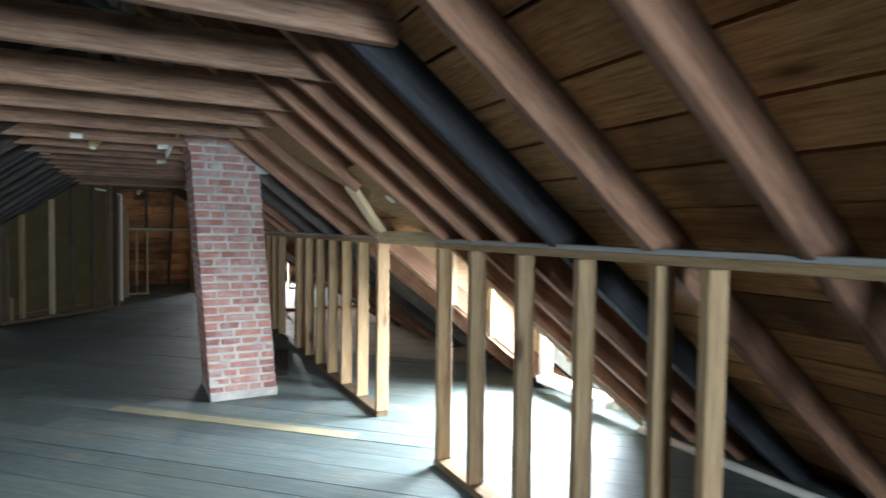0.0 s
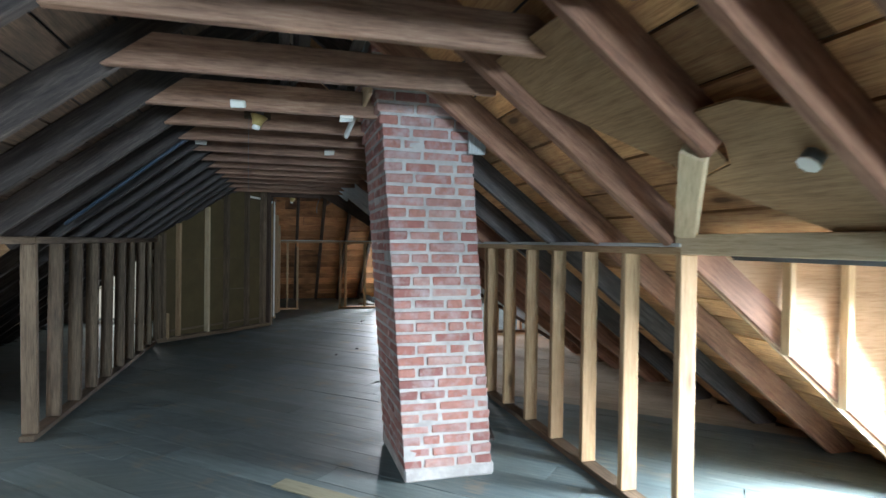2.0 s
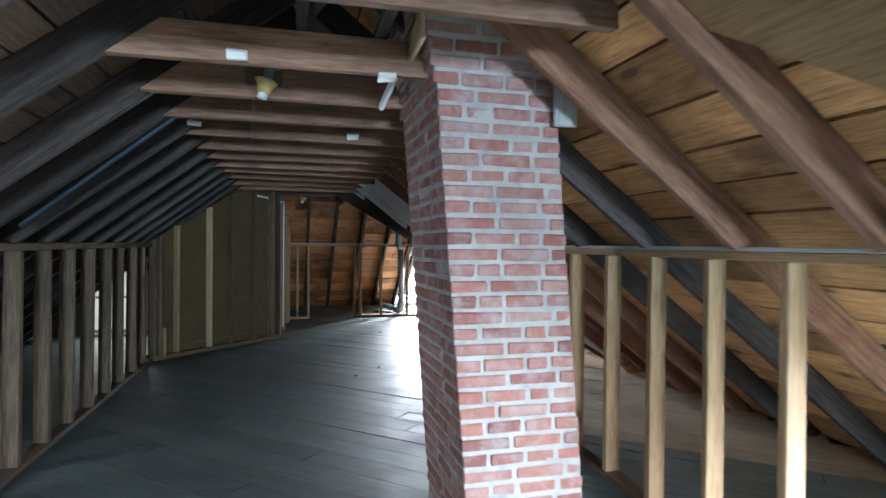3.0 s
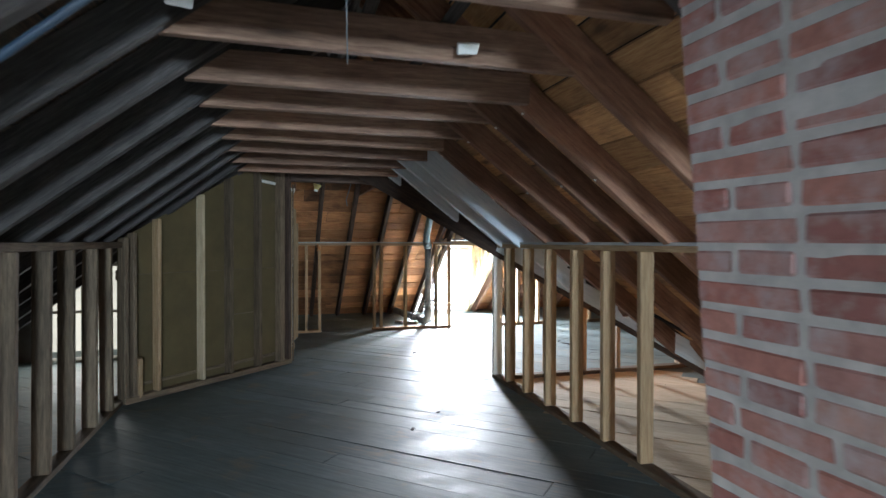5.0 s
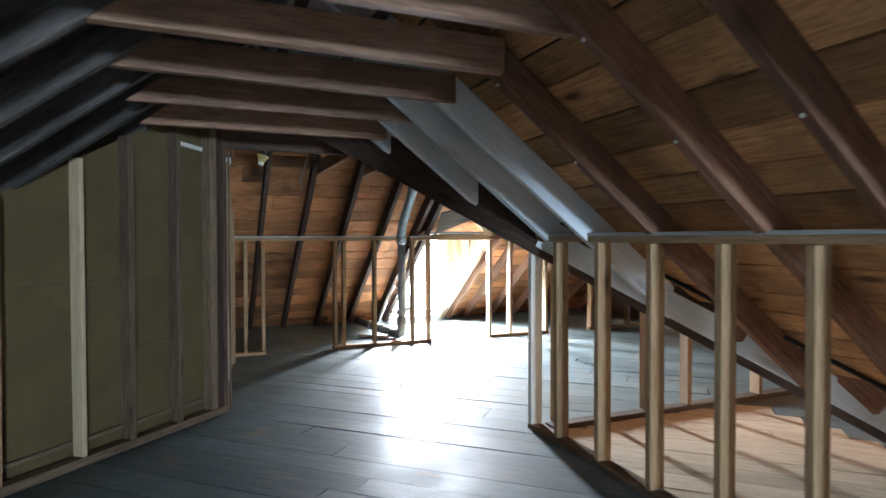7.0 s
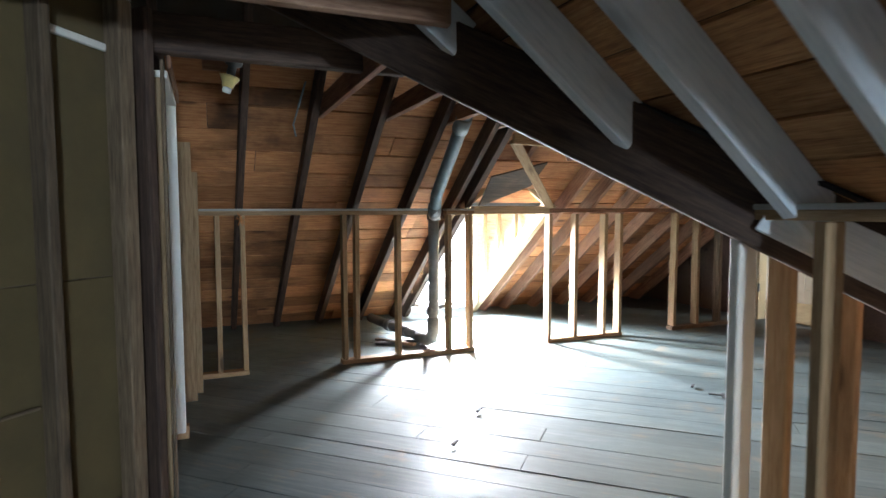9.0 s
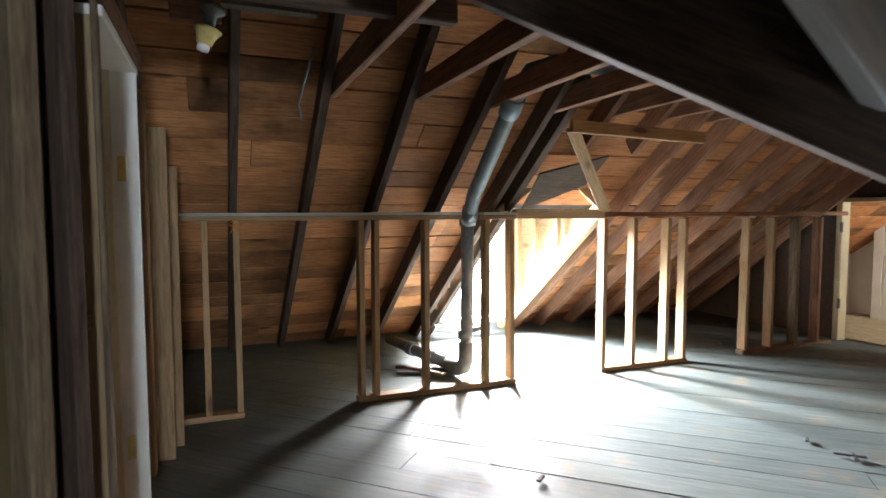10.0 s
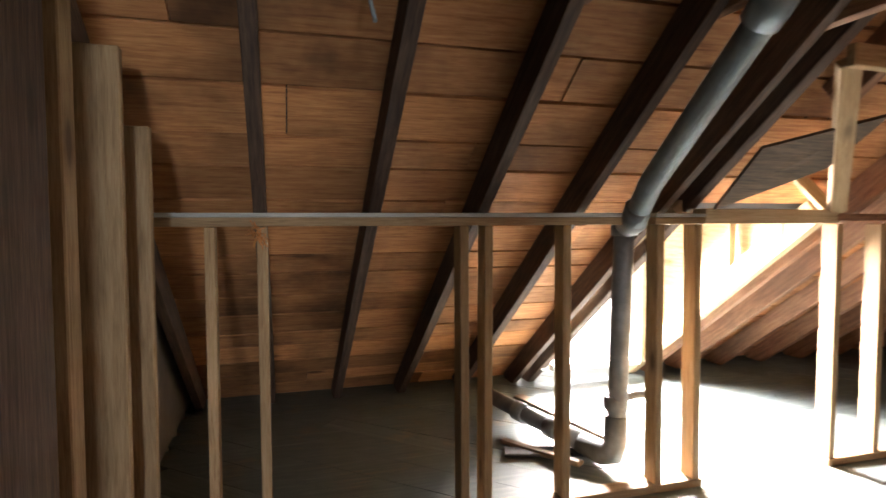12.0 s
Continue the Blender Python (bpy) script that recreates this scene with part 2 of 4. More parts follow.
def glow_material(name, colour, power):
    m = bpy.data.materials.new(name)
    m.use_nodes = True
    nt = m.node_tree
    nt.nodes.remove(nt.nodes["Principled BSDF"])
    tc = node(nt, "ShaderNodeTexCoord")
    n = node(nt, "ShaderNodeTexNoise", {"Vector": tc.outputs["Object"], "Scale": 2.0, "Detail": 4.0})
    col = ramp(nt, n.outputs[0], [(0.35, tuple(c * 0.75 for c in colour)), (0.65, colour)])
    e = node(nt, "ShaderNodeEmission", {0: col, 1: power})
    nt.links.new(e.outputs[0], nt.nodes["Material Output"].inputs[0])
    return m


DAY = glow_material("daylight_haze", (0.95, 0.98, 1.0), 3.5)


# ---- mesh helpers ----
def thing(name, at=(0, 0, 0), label="", category="", group="", kind=""):
    ob = new(name)
    ob.matrix_basis = Matrix.Translation(at)
    ob.empty_display_size = 0.1
    return tagged(ob, label, category, group, kind)


def bind(ob, parent):
    ob.parent = parent
    m = Matrix.Identity(4)
    p = parent
    while p is not None:
        m = p.matrix_basis.copy() @ m if p.parent is None else p.matrix_parent_inverse @ p.matrix_basis @ m
        p = p.parent
    ob.matrix_parent_inverse = m.inverted()


def part(name, bm, material, parent=None, label="", m=None):
    me = bpy.data.meshes.new(name)
    bm.to_mesh(me)
    bm.free()
    me.materials.append(material)
    ob = new(name, me)
    if m is not None:
        ob.matrix_basis = m
    if parent is not None:
        bind(ob, parent)
    if label:
        ob["label"] = label
    return ob


def box_bm(l, w, h, bevel=0.0, jitter=0.0, rng=None):
    """A box about the origin; jitter bends its corners a little, as sawn timber is never true."""
    bm = bmesh.new()
    bmesh.ops.create_cube(bm, size=1)
    for v in bm.verts:
        v.co = Vector((v.co.x * l, v.co.y * w, v.co.z * h))
        if jitter:
            v.co += Vector([rng.uniform(-jitter, jitter) for _ in range(3)])
    if bevel:
        bmesh.ops.bevel(bm, geom=bm.edges[:], offset=bevel, segments=1, affect="EDGES")
    return bm


RNG = random.Random(11)


def axes(p, q, up=(0, 0, 1)):
    p, q = Vector(p), Vector(q)
    x = (q - p).normalized()
    z = Vector(up)
    z = z - z.dot(x) * x
    if z.length < 1e-4:
        z = Vector((0, 1, 0)) - x.y * x
    z.normalize()
    y = z.cross(x)
    m = Matrix((x, y, z)).transposed().to_4x4()
    m.translation = (p + q) / 2
    return m, (q - p).length


def beam(name, p, q, w, h, material, parent=None, up=(0, 0, 1), label="", bevel=0.004, jitter=0.002):
    """A timber from p to q: w across, h along up; its own x runs along the grain."""
    m, length = axes(p, q, up)
    return part(name, box_bm(length, w, h, bevel, jitter, RNG), material, parent, label, m)


def prism(name, outline, direction, material, parent=None, label="", bevel=0.0, along=None):
    """A flat outline of points in the world, given a thickness along direction."""
    pts = [Vector(p) for p in outline]
    d = Vector(direction)
    c = sum(pts, Vector()) / len(pts)
    x = Vector(along).normalized() if along else (pts[1] - pts[0]).normalized()
    z = d.normalized()
    x = (x - x.dot(z) * z).normalized()
    y = z.cross(x)
    m = Matrix((x, y, z)).transposed().to_4x4()
    m.translation = c
    inv = m.inverted()
    bm = bmesh.new()
    a = [bm.verts.new(inv @ p) for p in pts]
    b = [bm.verts.new(inv @ (p + d)) for p in pts]
    bm.faces.new(a)
    bm.faces.new(b[::-1])
    for i in range(len(a)):
        bm.faces.new((a[i], b[i], b[(i + 1) % len(a)], a[(i + 1) % len(a)]))
    bmesh.ops.recalc_face_normals(bm, faces=bm.faces[:])
    if bevel:
        bmesh.ops.bevel(bm, geom=bm.edges[:], offset=bevel, segments=1, affect="EDGES")
    return part(name, bm, material, parent, label, m)


def tube_bm(points, radius, seg=14, caps=True):
    """A round pipe along points, mitred at the bends."""
    pts = [Vector(p) for p in points]
    bm = bmesh.new()
    rings = []
    ref = None
    for i, p in enumerate(pts):
        t = (pts[min(i + 1, len(pts) - 1)] - pts[max(i - 1, 0)]).normalized()
        if ref is None:
            ref = t.orthogonal().normalized()
        ref = (ref - ref.dot(t) * t).normalized()
        side = t.cross(ref)
        r = radius[i] if isinstance(radius, (list, tuple)) else radius
        rings.append([bm.verts.new(p + r * (math.cos(a) * ref + math.sin(a) * side)) for a in (2 * math.pi * k / seg for k in range(seg))])
    for a, b in zip(rings, rings[1:]):
        for k in range(seg):
            f = bm.faces.new((a[k], a[(k + 1) % seg], b[(k + 1) % seg], b[k]))
            f.smooth = True
    if caps:
        bm.faces.new(rings[0][::-1])
        bm.faces.new(rings[-1])
    return bm


def lathe_bm(profile, seg=20):
    """Rings of (radius, height) about the z axis."""
    bm = bmesh.new()
    turn = [2 * math.pi * i / seg for i in range(seg)]
    rings = [[bm.verts.new((max(r, 0.0005) * math.cos(u), max(r, 0.0005) * math.sin(u), h)) for u in turn] for r, h in profile]
    for r0, r1 in zip(rings, rings[1:]):
        for i in range(seg):
            bm.faces.new((r0[i], r1[i], r1[(i + 1) % seg], r0[(i + 1) % seg])).smooth = True
    bmesh.ops.recalc_face_normals(bm, faces=bm.faces[:])
    return bm


def r_under(x):
    return PLATE + SM * (RX - x)


def l_under(x):
    return PLATE + SM * (x - LX)


def f_under(y):
    return PLATE + SF * (FY - y)


def n_under(y):
    return PLATE + SN * (y - NY)


NR = Vector((SM, 0, 1)).normalized()
NL = Vector((-SM, 0, 1)).normalized()
NF = Vector((0, SF, 1)).normalized()
NN = Vector((0, -SN, 1)).normalized()

# ---- roof timbers ----
roof_right = thing("roof_right", (2.2, 4.5, 0.7), "steep roof slope of dark reddish rafters under pine boards", "roof", kind="structure")
roof_left = thing("roof_left", (-2.4, 4.5, 0.7), "roof slope of old rafters under boards, both coloured dark for shade", "roof", kind="structure")
roof_far = thing("roof_far", (2.5, 14.0, 0.5), "roof slope of orange pine boards on dark rafters", "roof", kind="structure")
roof_near = thing("roof_near", (4.5, 8.5, 0.5), "roof slope of the cross wing, boards on dark rafters", "roof", kind="structure")

TIES = (-4.2, -3.6, -3.0, -2.4, -1.8, -1.2, -0.6, 0.0, 0.60, 1.20, 1.80, 2.38, 3.10, 3.61, 4.20, 4.86, 5.38, 5.88, 6.42, 6.93, 7.39, 7.87, 8.35, 8.88, 9.45, 10.07)
LEFT_RAFTERS = (-4.25, -3.65, -3.05, -2.45, -1.85, -1.25, -0.65, -0.05, 0.55, 1.15, 1.75, 2.33, 3.02, 3.60, 4.30, 4.86, 5.47, 5.90, 6.37, 6.82, 7.33, 7.83, 8.34, 8.81, 9.25, 9.81, 10.35)
WHITE_FROM = 8.8
DORMER_R = (2.95, 3.84)              # opening of the side dormer along the knee wall
DORMER_L = (5.24, 5.98)              # opening of the dormer in the left knee wall
DORMER_F = (2.03, 2.80)              # opening of the end dormer across the wing


def rafter(y, side, low, material, parent, name="rafter", drop=0.0):
    n, und = (NR, r_under) if side > 0 else (NL, l_under)
    top = RIDGE_X + side * 0.02
    p = Vector((low, y, und(low))) + n * (RAF - drop) / 2
    q = Vector((top, y, und(top))) + n * (RAF - drop) / 2
    return beam(name, p, q, 0.048, RAF + drop, material, parent, n, bevel=0.003, jitter=0.004)


CHAR = wood("charred_rafter_wood", (0.012, 0.012, 0.014), (0.026, 0.026, 0.03), (0.05, 0.05, 0.056), stain=0.3, spread=0.2)
RIGHT_RAFTERS = (-4.25, -3.65, -3.05, -2.45, -1.85, -1.25, -0.65, -0.15, 0.35, 0.87, 1.375, 1.87, 2.20, 2.53, 2.84, 3.26, 3.92, 4.52, 5.12, 5.78, 6.40, 6.97, 7.33, 7.80, 8.40, 8.91, 9.31, 9.71, 10.13)


def beam_face(y):
    """x of the valley beam's near face."""
    return 1.26 - 1.146 * (y - 9.684) - 0.10


for y in RIGHT_RAFTERS:
    low = min(3.22, beam_face(y - 0.024))
    if DORMER_R[0] < y < DORMER_R[1]:
        low = 1.08
    rafter(y, 1, low, WHITEWASH if y > WHITE_FROM else CHAR if y == 1.87 else GREY_OLD if y in (5.12, 5.78) else OLD, roof_right, drop=0.025 if y > WHITE_FROM else 0.0)
# left rafters carry shade in their colour, deepest up to y 6.2
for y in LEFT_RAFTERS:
    rafter(y, -1, -1.86 if DORMER_L[0] < y < DORMER_L[1] - 0.05 else -3.5, GREY_OLD if y > 6.2 else SHADED_RAFTER, roof_left)
for y in TIES:
    xr = RX - (TIE - PLATE) / SM
    xl = LX + (TIE - PLATE) / SM
    past = 0.13 if y < 4.5 else 0.02
    tie = beam("collar_tie", (xl - 0.01, y, TIE + 0.07 + RNG.uniform(-0.006, 0.006)),
               (xr + past + 0.03 * RNG.random(), y, TIE + 0.07 + RNG.uniform(-0.006, 0.006)), 0.044, 0.14, TIEW, roof_left, jitter=0.004, bevel=0.003)
    for v in tie.data.vertices:
        if v.co.x < 0:
            v.co.x += max(0.0, v.co.z + 0.07) / SM
# two runners lie along the ties
for x, w in ((-0.24, 0.045), (0.06, 0.05)):
    beam("runner", (x, Y0, TIE + 0.16), (x + 0.03, 10.0, TIE + 0.16), w, 0.02, GREY_OLD, roof_left, jitter=0.003)
beam("ridge_board", (RIDGE_X, Y0, RIDGE_Z + 0.04), (RIDGE_X, WING_Y, RIDGE_Z + 0.04), 0.03, 0.18, GREY_OLD, roof_left)

FAR_X = (-0.45, 0.02, 0.475, 0.945, 1.415, 1.85, 2.29, 2.72, 3.06, 3.38, 3.82, 4.26, 4.70, 5.14, 5.56)
for x in FAR_X:
    foot = 12.30 if 2.0 < x < 2.8 else 14.72      # cut short above the dormer
    p = Vector((x, foot, f_under(foot))) + NF * RAF / 2
    q = Vector((x, WING_Y + 0.02, f_under(WING_Y + 0.02))) + NF * RAF / 2
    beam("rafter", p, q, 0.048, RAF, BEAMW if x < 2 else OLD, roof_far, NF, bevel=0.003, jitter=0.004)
    if x > 0.3:
        ya = NY + (TIE - 0.04 - PLATE) / SN
        ya = max(ya, 9.684 + 1.243 * (1.26 - x) / 1.4246 + 0.03)
        yb = FY - (TIE - 0.06 - PLATE) / SF
        beam("collar_tie", (x + 0.046, ya, TIE + 0.02), (x + 0.046, yb + 0.06, TIE + 0.02), 0.042, 0.12, OLD, roof_far, bevel=0.003, jitter=0.004)
    if x > 0.5:
        yl = max(7.75, valley_y(x) + 0.05)
        p = Vector((x, yl, n_under(yl))) + NN * RAF / 2
        q = Vector((x, WING_Y - 0.02, n_under(WING_Y - 0.02))) + NN * RAF / 2
        beam("rafter", p, q, 0.048, RAF, OLD, roof_near, NN, bevel=0.003, jitter=0.004)
beam("ridge_board", (0.1, WING_Y, WING_Z + 0.04), (XE, WING_Y, WING_Z + 0.04), 0.03, 0.18, OLD, roof_far)


# ---- roof boards, each on its own ----
def spans(a, b, rng, lo=2.2, hi=3.9):
    """Cuts a run into board lengths."""
    out, at = [], a - rng.random() * 2.0
    while at < b:
        nxt = at + rng.uniform(lo, hi)
        s, e = max(at, a), min(nxt, b)
        if e - s > 0.12:
            out.append((s, e))
        at = nxt
    return out


def boards(parent, material, rows, place, n, rng, name="roof_board", skip=None):
    """rows: (position down the slope, start, end); place(u, s) gives a point on the rafters' backs."""
    for u, width, a, b in rows:
        for s, e in spans(a, b, rng):
            for s1, e1 in (skip(u, s, e) if skip else ((s, e),)):
                if e1 - s1 < 0.06:
                    continue
                lift = n * (0.011 + rng.uniform(-0.002, 0.003))
                beam(name, place(u, s1 + 0.002) + lift, place(u, e1 - 0.002) + lift, width, 0.02, material, parent, n, bevel=0.0, jitter=0.0015)


def courses(lo, hi, slope, rng):
    """Course centres from lo to hi in plan, and their widths on the slope."""
    k = math.sqrt(1 + slope * slope)
    out, at = [], lo
    while at < hi:
        w = rng.choice((0.165, 0.185, 0.21, 0.235))
        out.append((at + w / 2 / k, w - 0.013))
        at += w / k
    return out


def dormer_gap_r(u, s, e):
    if u < 1.66:
        return ((s, e),)
    a, b = DORMER_R[0] - 0.09, DORMER_R[1] + 0.09
    return ((s, min(e, a)), (max(s, b), e))


def dormer_gap_l(u, s, e):
    if u > -1.93:
        return ((s, e),)
    a, b = DORMER_L[0] - 0.075, DORMER_L[1] + 0.075
    return ((s, min(e, a)), (max(s, b), e))


def dormer_gap_f(u, s, e):
    if u < 12.95:
        return ((s, e),)
    a, b = DORMER_F[0] - 0.12, DORMER_F[1] + 0.16
    return ((s, min(e, a)), (max(s, b), e))


rng = random.Random(3)
boards(roof_right, SHEATH, [(x, w, Y0, min(valley_y(x), WING_Y)) for x, w in courses(RIDGE_X + 0.01, 3.3, SM, rng)],
       lambda u, s: Vector((u, s, r_under(u))) + NR * RAF, NR, rng, skip=dormer_gap_r)
# left boards: shade is in the board colour
boards(roof_left, SHADED_BOARD, [(-x, w, Y0, 11.5) for x, w in courses(-RIDGE_X + 0.01, 3.62, SM, rng)],
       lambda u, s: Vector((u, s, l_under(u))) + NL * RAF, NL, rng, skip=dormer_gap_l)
boards(roof_far, FARSHEATH, [(y, w, -0.62, 7.6) for y, w in courses(WING_Y + 0.01, 14.9, SF, rng)],
       lambda u, s: Vector((s, u, f_under(u))) + NF * RAF, NF, rng, skip=dormer_gap_f)
boards(roof_near, FARSHEATH, [(y, w, max(0.1, valley_x(y) + 0.11), 7.6) for y, w in courses(7.5, WING_Y - 0.01, SN, rng)],
       lambda u, s: Vector((s, u, n_under(u))) + NN * RAF, NN, rng)

# roofing felt above the boards keeps the daylight out
for name, outline, n, host in (
        ("roofing_felt", [(3.5, Y0 - 0.2, r_under(3.5)), (RIDGE_X, Y0 - 0.2, r_under(RIDGE_X)), (RIDGE_X, WING_Y, r_under(RIDGE_X)), (valley_x(WING_Y), WING_Y, r_under(valley_x(WING_Y))), (valley_x(7.4), 7.4, r_under(valley_x(7.4))), (3.5, 7.3, r_under(3.5)),
                          (3.5, (DORMER_R[1] + 0.085), r_under(3.5)), (1.7, (DORMER_R[1] + 0.085), r_under(1.7)), (1.7, (DORMER_R[0] - 0.085), r_under(1.7)), (3.5, (DORMER_R[0] - 0.085), r_under(3.5))], NR, roof_right),
        ("roofing_felt", [(-3.9, Y0 - 0.2, l_under(-3.9)), (RIDGE_X, Y0 - 0.2, l_under(RIDGE_X)), (RIDGE_X, 11.6, l_under(RIDGE_X)), (-3.9, 11.6, l_under(-3.9)), (-3.9, (DORMER_L[1] + 0.072), l_under(-3.9)), (-2.0, (DORMER_L[1] + 0.072), l_under(-2.0)), (-2.0, (DORMER_L[0] - 0.072), l_under(-2.0)), (-3.9, (DORMER_L[0] - 0.072), l_under(-3.9))], NL, roof_left),
        ("roofing_felt", [(-0.7, WING_Y, f_under(WING_Y)), (7.7, WING_Y, f_under(WING_Y)), (7.7, 15.1, f_under(15.1)), ((DORMER_F[1] + 0.155), 15.1, f_under(15.1)), ((DORMER_F[1] + 0.155), 13.0, f_under(13.0)), ((DORMER_F[0] - 0.115), 13.0, f_under(13.0)),
                          ((DORMER_F[0] - 0.115), 15.1, f_under(15.1)), (-0.7, 15.1, f_under(15.1))], NF, roof_far),
        ("roofing_felt", [(valley_x(WING_Y), WING_Y, n_under(WING_Y)), (7.7, WING_Y, n_under(WING_Y)), (7.7, 7.3, n_under(7.3)), (valley_x(7.3), 7.3, n_under(7.3))], NN, roof_near)):
    prism(name, [Vector(p) + n * (RAF + 0.03) for p in outline], n * 0.012, BLACK, host)

for a, b, host in (((RIDGE_X, Y0 - 0.2, RIDGE_Z + 0.27), (RIDGE_X, 11.6, RIDGE_Z + 0.27), roof_left), ((-0.7, WING_Y, WING_Z + 0.25), (7.7, WING_Y, WING_Z + 0.25), roof_far)):
    beam("ridge_cap", a, b, 0.7, 0.1, BOARDING, host, bevel=0.0)

# ---- valley and heavy timbers ----
def valley_edge(z):
    """The lower far edge of the valley beam."""
    return Vector((1.26 - 1.4246 * (z - 1.3), 9.684 + 1.243 * (z - 1.3), z))


vs = Vector((-1.243, -1.4246, 0)).normalized()
lift = vs * 0.033 + Vector((0, 0, 0.175))
valley_beam = tagged(beam("valley_beam", valley_edge(-0.03) + lift, valley_edge(2.14) + lift, 0.066, 0.265, BEAMW, bevel=0.006, jitter=0.004),
                     "dark heavy valley beam under the meeting roof slopes", "beam")
lift = vs * 0.082 + Vector((0, 0, 0.17))
valley_board = tagged(beam("valley_board", valley_edge(0.0) + lift, valley_edge(1.12) + lift, 0.024, 0.15, WHITEWASH, bevel=0.003), "whitewashed board nailed along the valley beam", "board")
end_tie = tagged(beam("tie_beam", (-1.0, 10.86, TIE + 0.08), (0.72, 10.86, TIE + 0.08), 0.06, 0.17, BEAMW, bevel=0.006, jitter=0.004),
                 "dark tie beam over the doorway", "beam")


# ---- stud walls ----
def plate(p, q, parent, material=None, w=0.092):
    """A top plate of pine under a thin grey cap board, both between p and q, their top at PLATE."""
    for z, h, wide, m, name in ((PLATE - 0.035, 0.034, w, material or STUD, "top_plate"), (PLATE - 0.009, 0.018, w + 0.012, CAPW, "cap_board")):
        beam(name, (*p, z), (*q, z), wide, h, m, parent, label="weathered grey cap board" if m is CAPW else "", bevel=0.003)


def stud(parent, x, y, across, z0=0.04, z1=PLATE - 0.053, material=None, w=0.038, d=0.089, lean=0.0, label=""):
    """across: 'x' where the stud's wide side lies along x."""
    up = (1, 0, 0) if across == "x" else (0, 1, 0)
    return beam("stud", (x, y, z0), (x + lean * RNG.uniform(-1, 1), y + lean * RNG.uniform(-1, 1), z1), w, d, material or STUD, parent, up, label, bevel=0.004, jitter=0.0015)


knee_right_front = thing("stud_wall", (XR + 0.045, 1.6, 0), "unfinished knee wall of pale pine studs, nearer the start", "stud wall", "open stud walls")
XC = XR + 0.0445
for y in (2.90, 2.54, 2.13, 1.74, 1.36, 1.17, 0.62, 0.20, -0.25, -0.65, -1.05):
    if 0.3 < y < 0.9:
        continue
    stud(knee_right_front, XC, y, "x", lean=0.006)
plate((XC, Y0), (XC, 2.94), knee_right_front)
beam("sole_plate", (XC, Y0, 0.019), (XC, 2.93, 0.019), 0.09, 0.038, STUD, knee_right_front)

knee_right = thing("stud_wall", (XC, 6.7, 0), "long unfinished knee wall of pine studs along the roof edge", "stud wall", "open stud walls")
for y in (3.86, 4.28, 4.68, 5.08, 5.475, 5.885, 6.27, 6.35, 7.21, 7.60, 8.00, 8.41, 8.81, 9.21):
    stud(knee_right, XC, y, "x", lean=0.006)
stud(knee_right, XC - 0.01, 9.50, "x", material=PAINT, label="whitewashed corner stud")
plate((XC, 3.84), (XC, 9.54), knee_right)
beam("sole_plate", (XC, 3.84, 0.019), (XC, 9.54, 0.019), 0.09, 0.038, OLDSTUD, knee_right)

knee_left = thing("stud_wall", (XL - 0.045, 7.6, 0), "aged knee wall of grey-brown studs, darkened for shade", "stud wall", "open stud walls")
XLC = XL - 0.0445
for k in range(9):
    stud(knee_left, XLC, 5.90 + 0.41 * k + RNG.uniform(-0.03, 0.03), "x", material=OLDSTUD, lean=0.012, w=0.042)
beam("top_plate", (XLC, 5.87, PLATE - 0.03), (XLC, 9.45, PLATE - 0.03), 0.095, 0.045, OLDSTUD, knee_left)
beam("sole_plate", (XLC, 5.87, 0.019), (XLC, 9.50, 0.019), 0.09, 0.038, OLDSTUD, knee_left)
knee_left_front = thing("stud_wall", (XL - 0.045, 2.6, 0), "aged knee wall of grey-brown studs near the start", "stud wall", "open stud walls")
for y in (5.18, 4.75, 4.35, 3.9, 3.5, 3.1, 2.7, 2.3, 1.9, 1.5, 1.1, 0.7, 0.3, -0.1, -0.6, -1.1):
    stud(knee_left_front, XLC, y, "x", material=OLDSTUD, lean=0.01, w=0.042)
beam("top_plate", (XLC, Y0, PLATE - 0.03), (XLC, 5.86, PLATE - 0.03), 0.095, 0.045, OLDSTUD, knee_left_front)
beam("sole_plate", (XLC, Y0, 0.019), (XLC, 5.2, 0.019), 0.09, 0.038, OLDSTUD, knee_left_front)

YC = YF + 0.0445
knee_far_left = thing("stud_wall", (-0.15, YC, 0), "short stud frame standing at the end roof slope", "stud wall", "open stud walls")
for x in (-0.15, 0.035):
    stud(knee_far_left, x, YC, "y", lean=0.006)
beam("sole_plate", (-0.36, YC, 0.019), (0.06, YC, 0.019), 0.09, 0.038, STUD, knee_far_left)
knee_far_mid = thing("stud_wall", (1.4, YC, 0), "stud frame beside the drain pipe under the end slope", "stud wall", "open stud walls")
for x in (0.83, 0.93, 1.30, 1.775, 1.985):
    stud(knee_far_mid, x, YC, "y", lean=0.006)
plate((-0.36, YC), (1.59, YC), knee_far_mid)
plate((1.74, YC), (2.01, YC), knee_far_mid)
beam("sole_plate", (0.80, YC, 0.019), (2.02, YC, 0.019), 0.09, 0.038, STUD, knee_far_mid)
knee_far_right = thing("stud_wall", (3.3, YC, 0), "stud frame on the far side of the dormer gap", "stud wall", "open stud walls")
for x in (2.82, 3.12, 3.47, 3.665):
    stud(knee_far_right, x, YC, "y", lean=0.006)
beam("sole_plate", (2.80, YC, 0.019), (3.70, YC, 0.019), 0.09, 0.038, STUD, knee_far_right)
beam("top_plate", (2.80, YC, PLATE - 0.019), (5.72, YC, PLATE - 0.019), 0.092, 0.038, OLD, knee_far_right)
knee_far_end = thing("stud_wall", (4.9, YC, 0), "darker stud frame near the far doorway", "stud wall", "open stud walls")
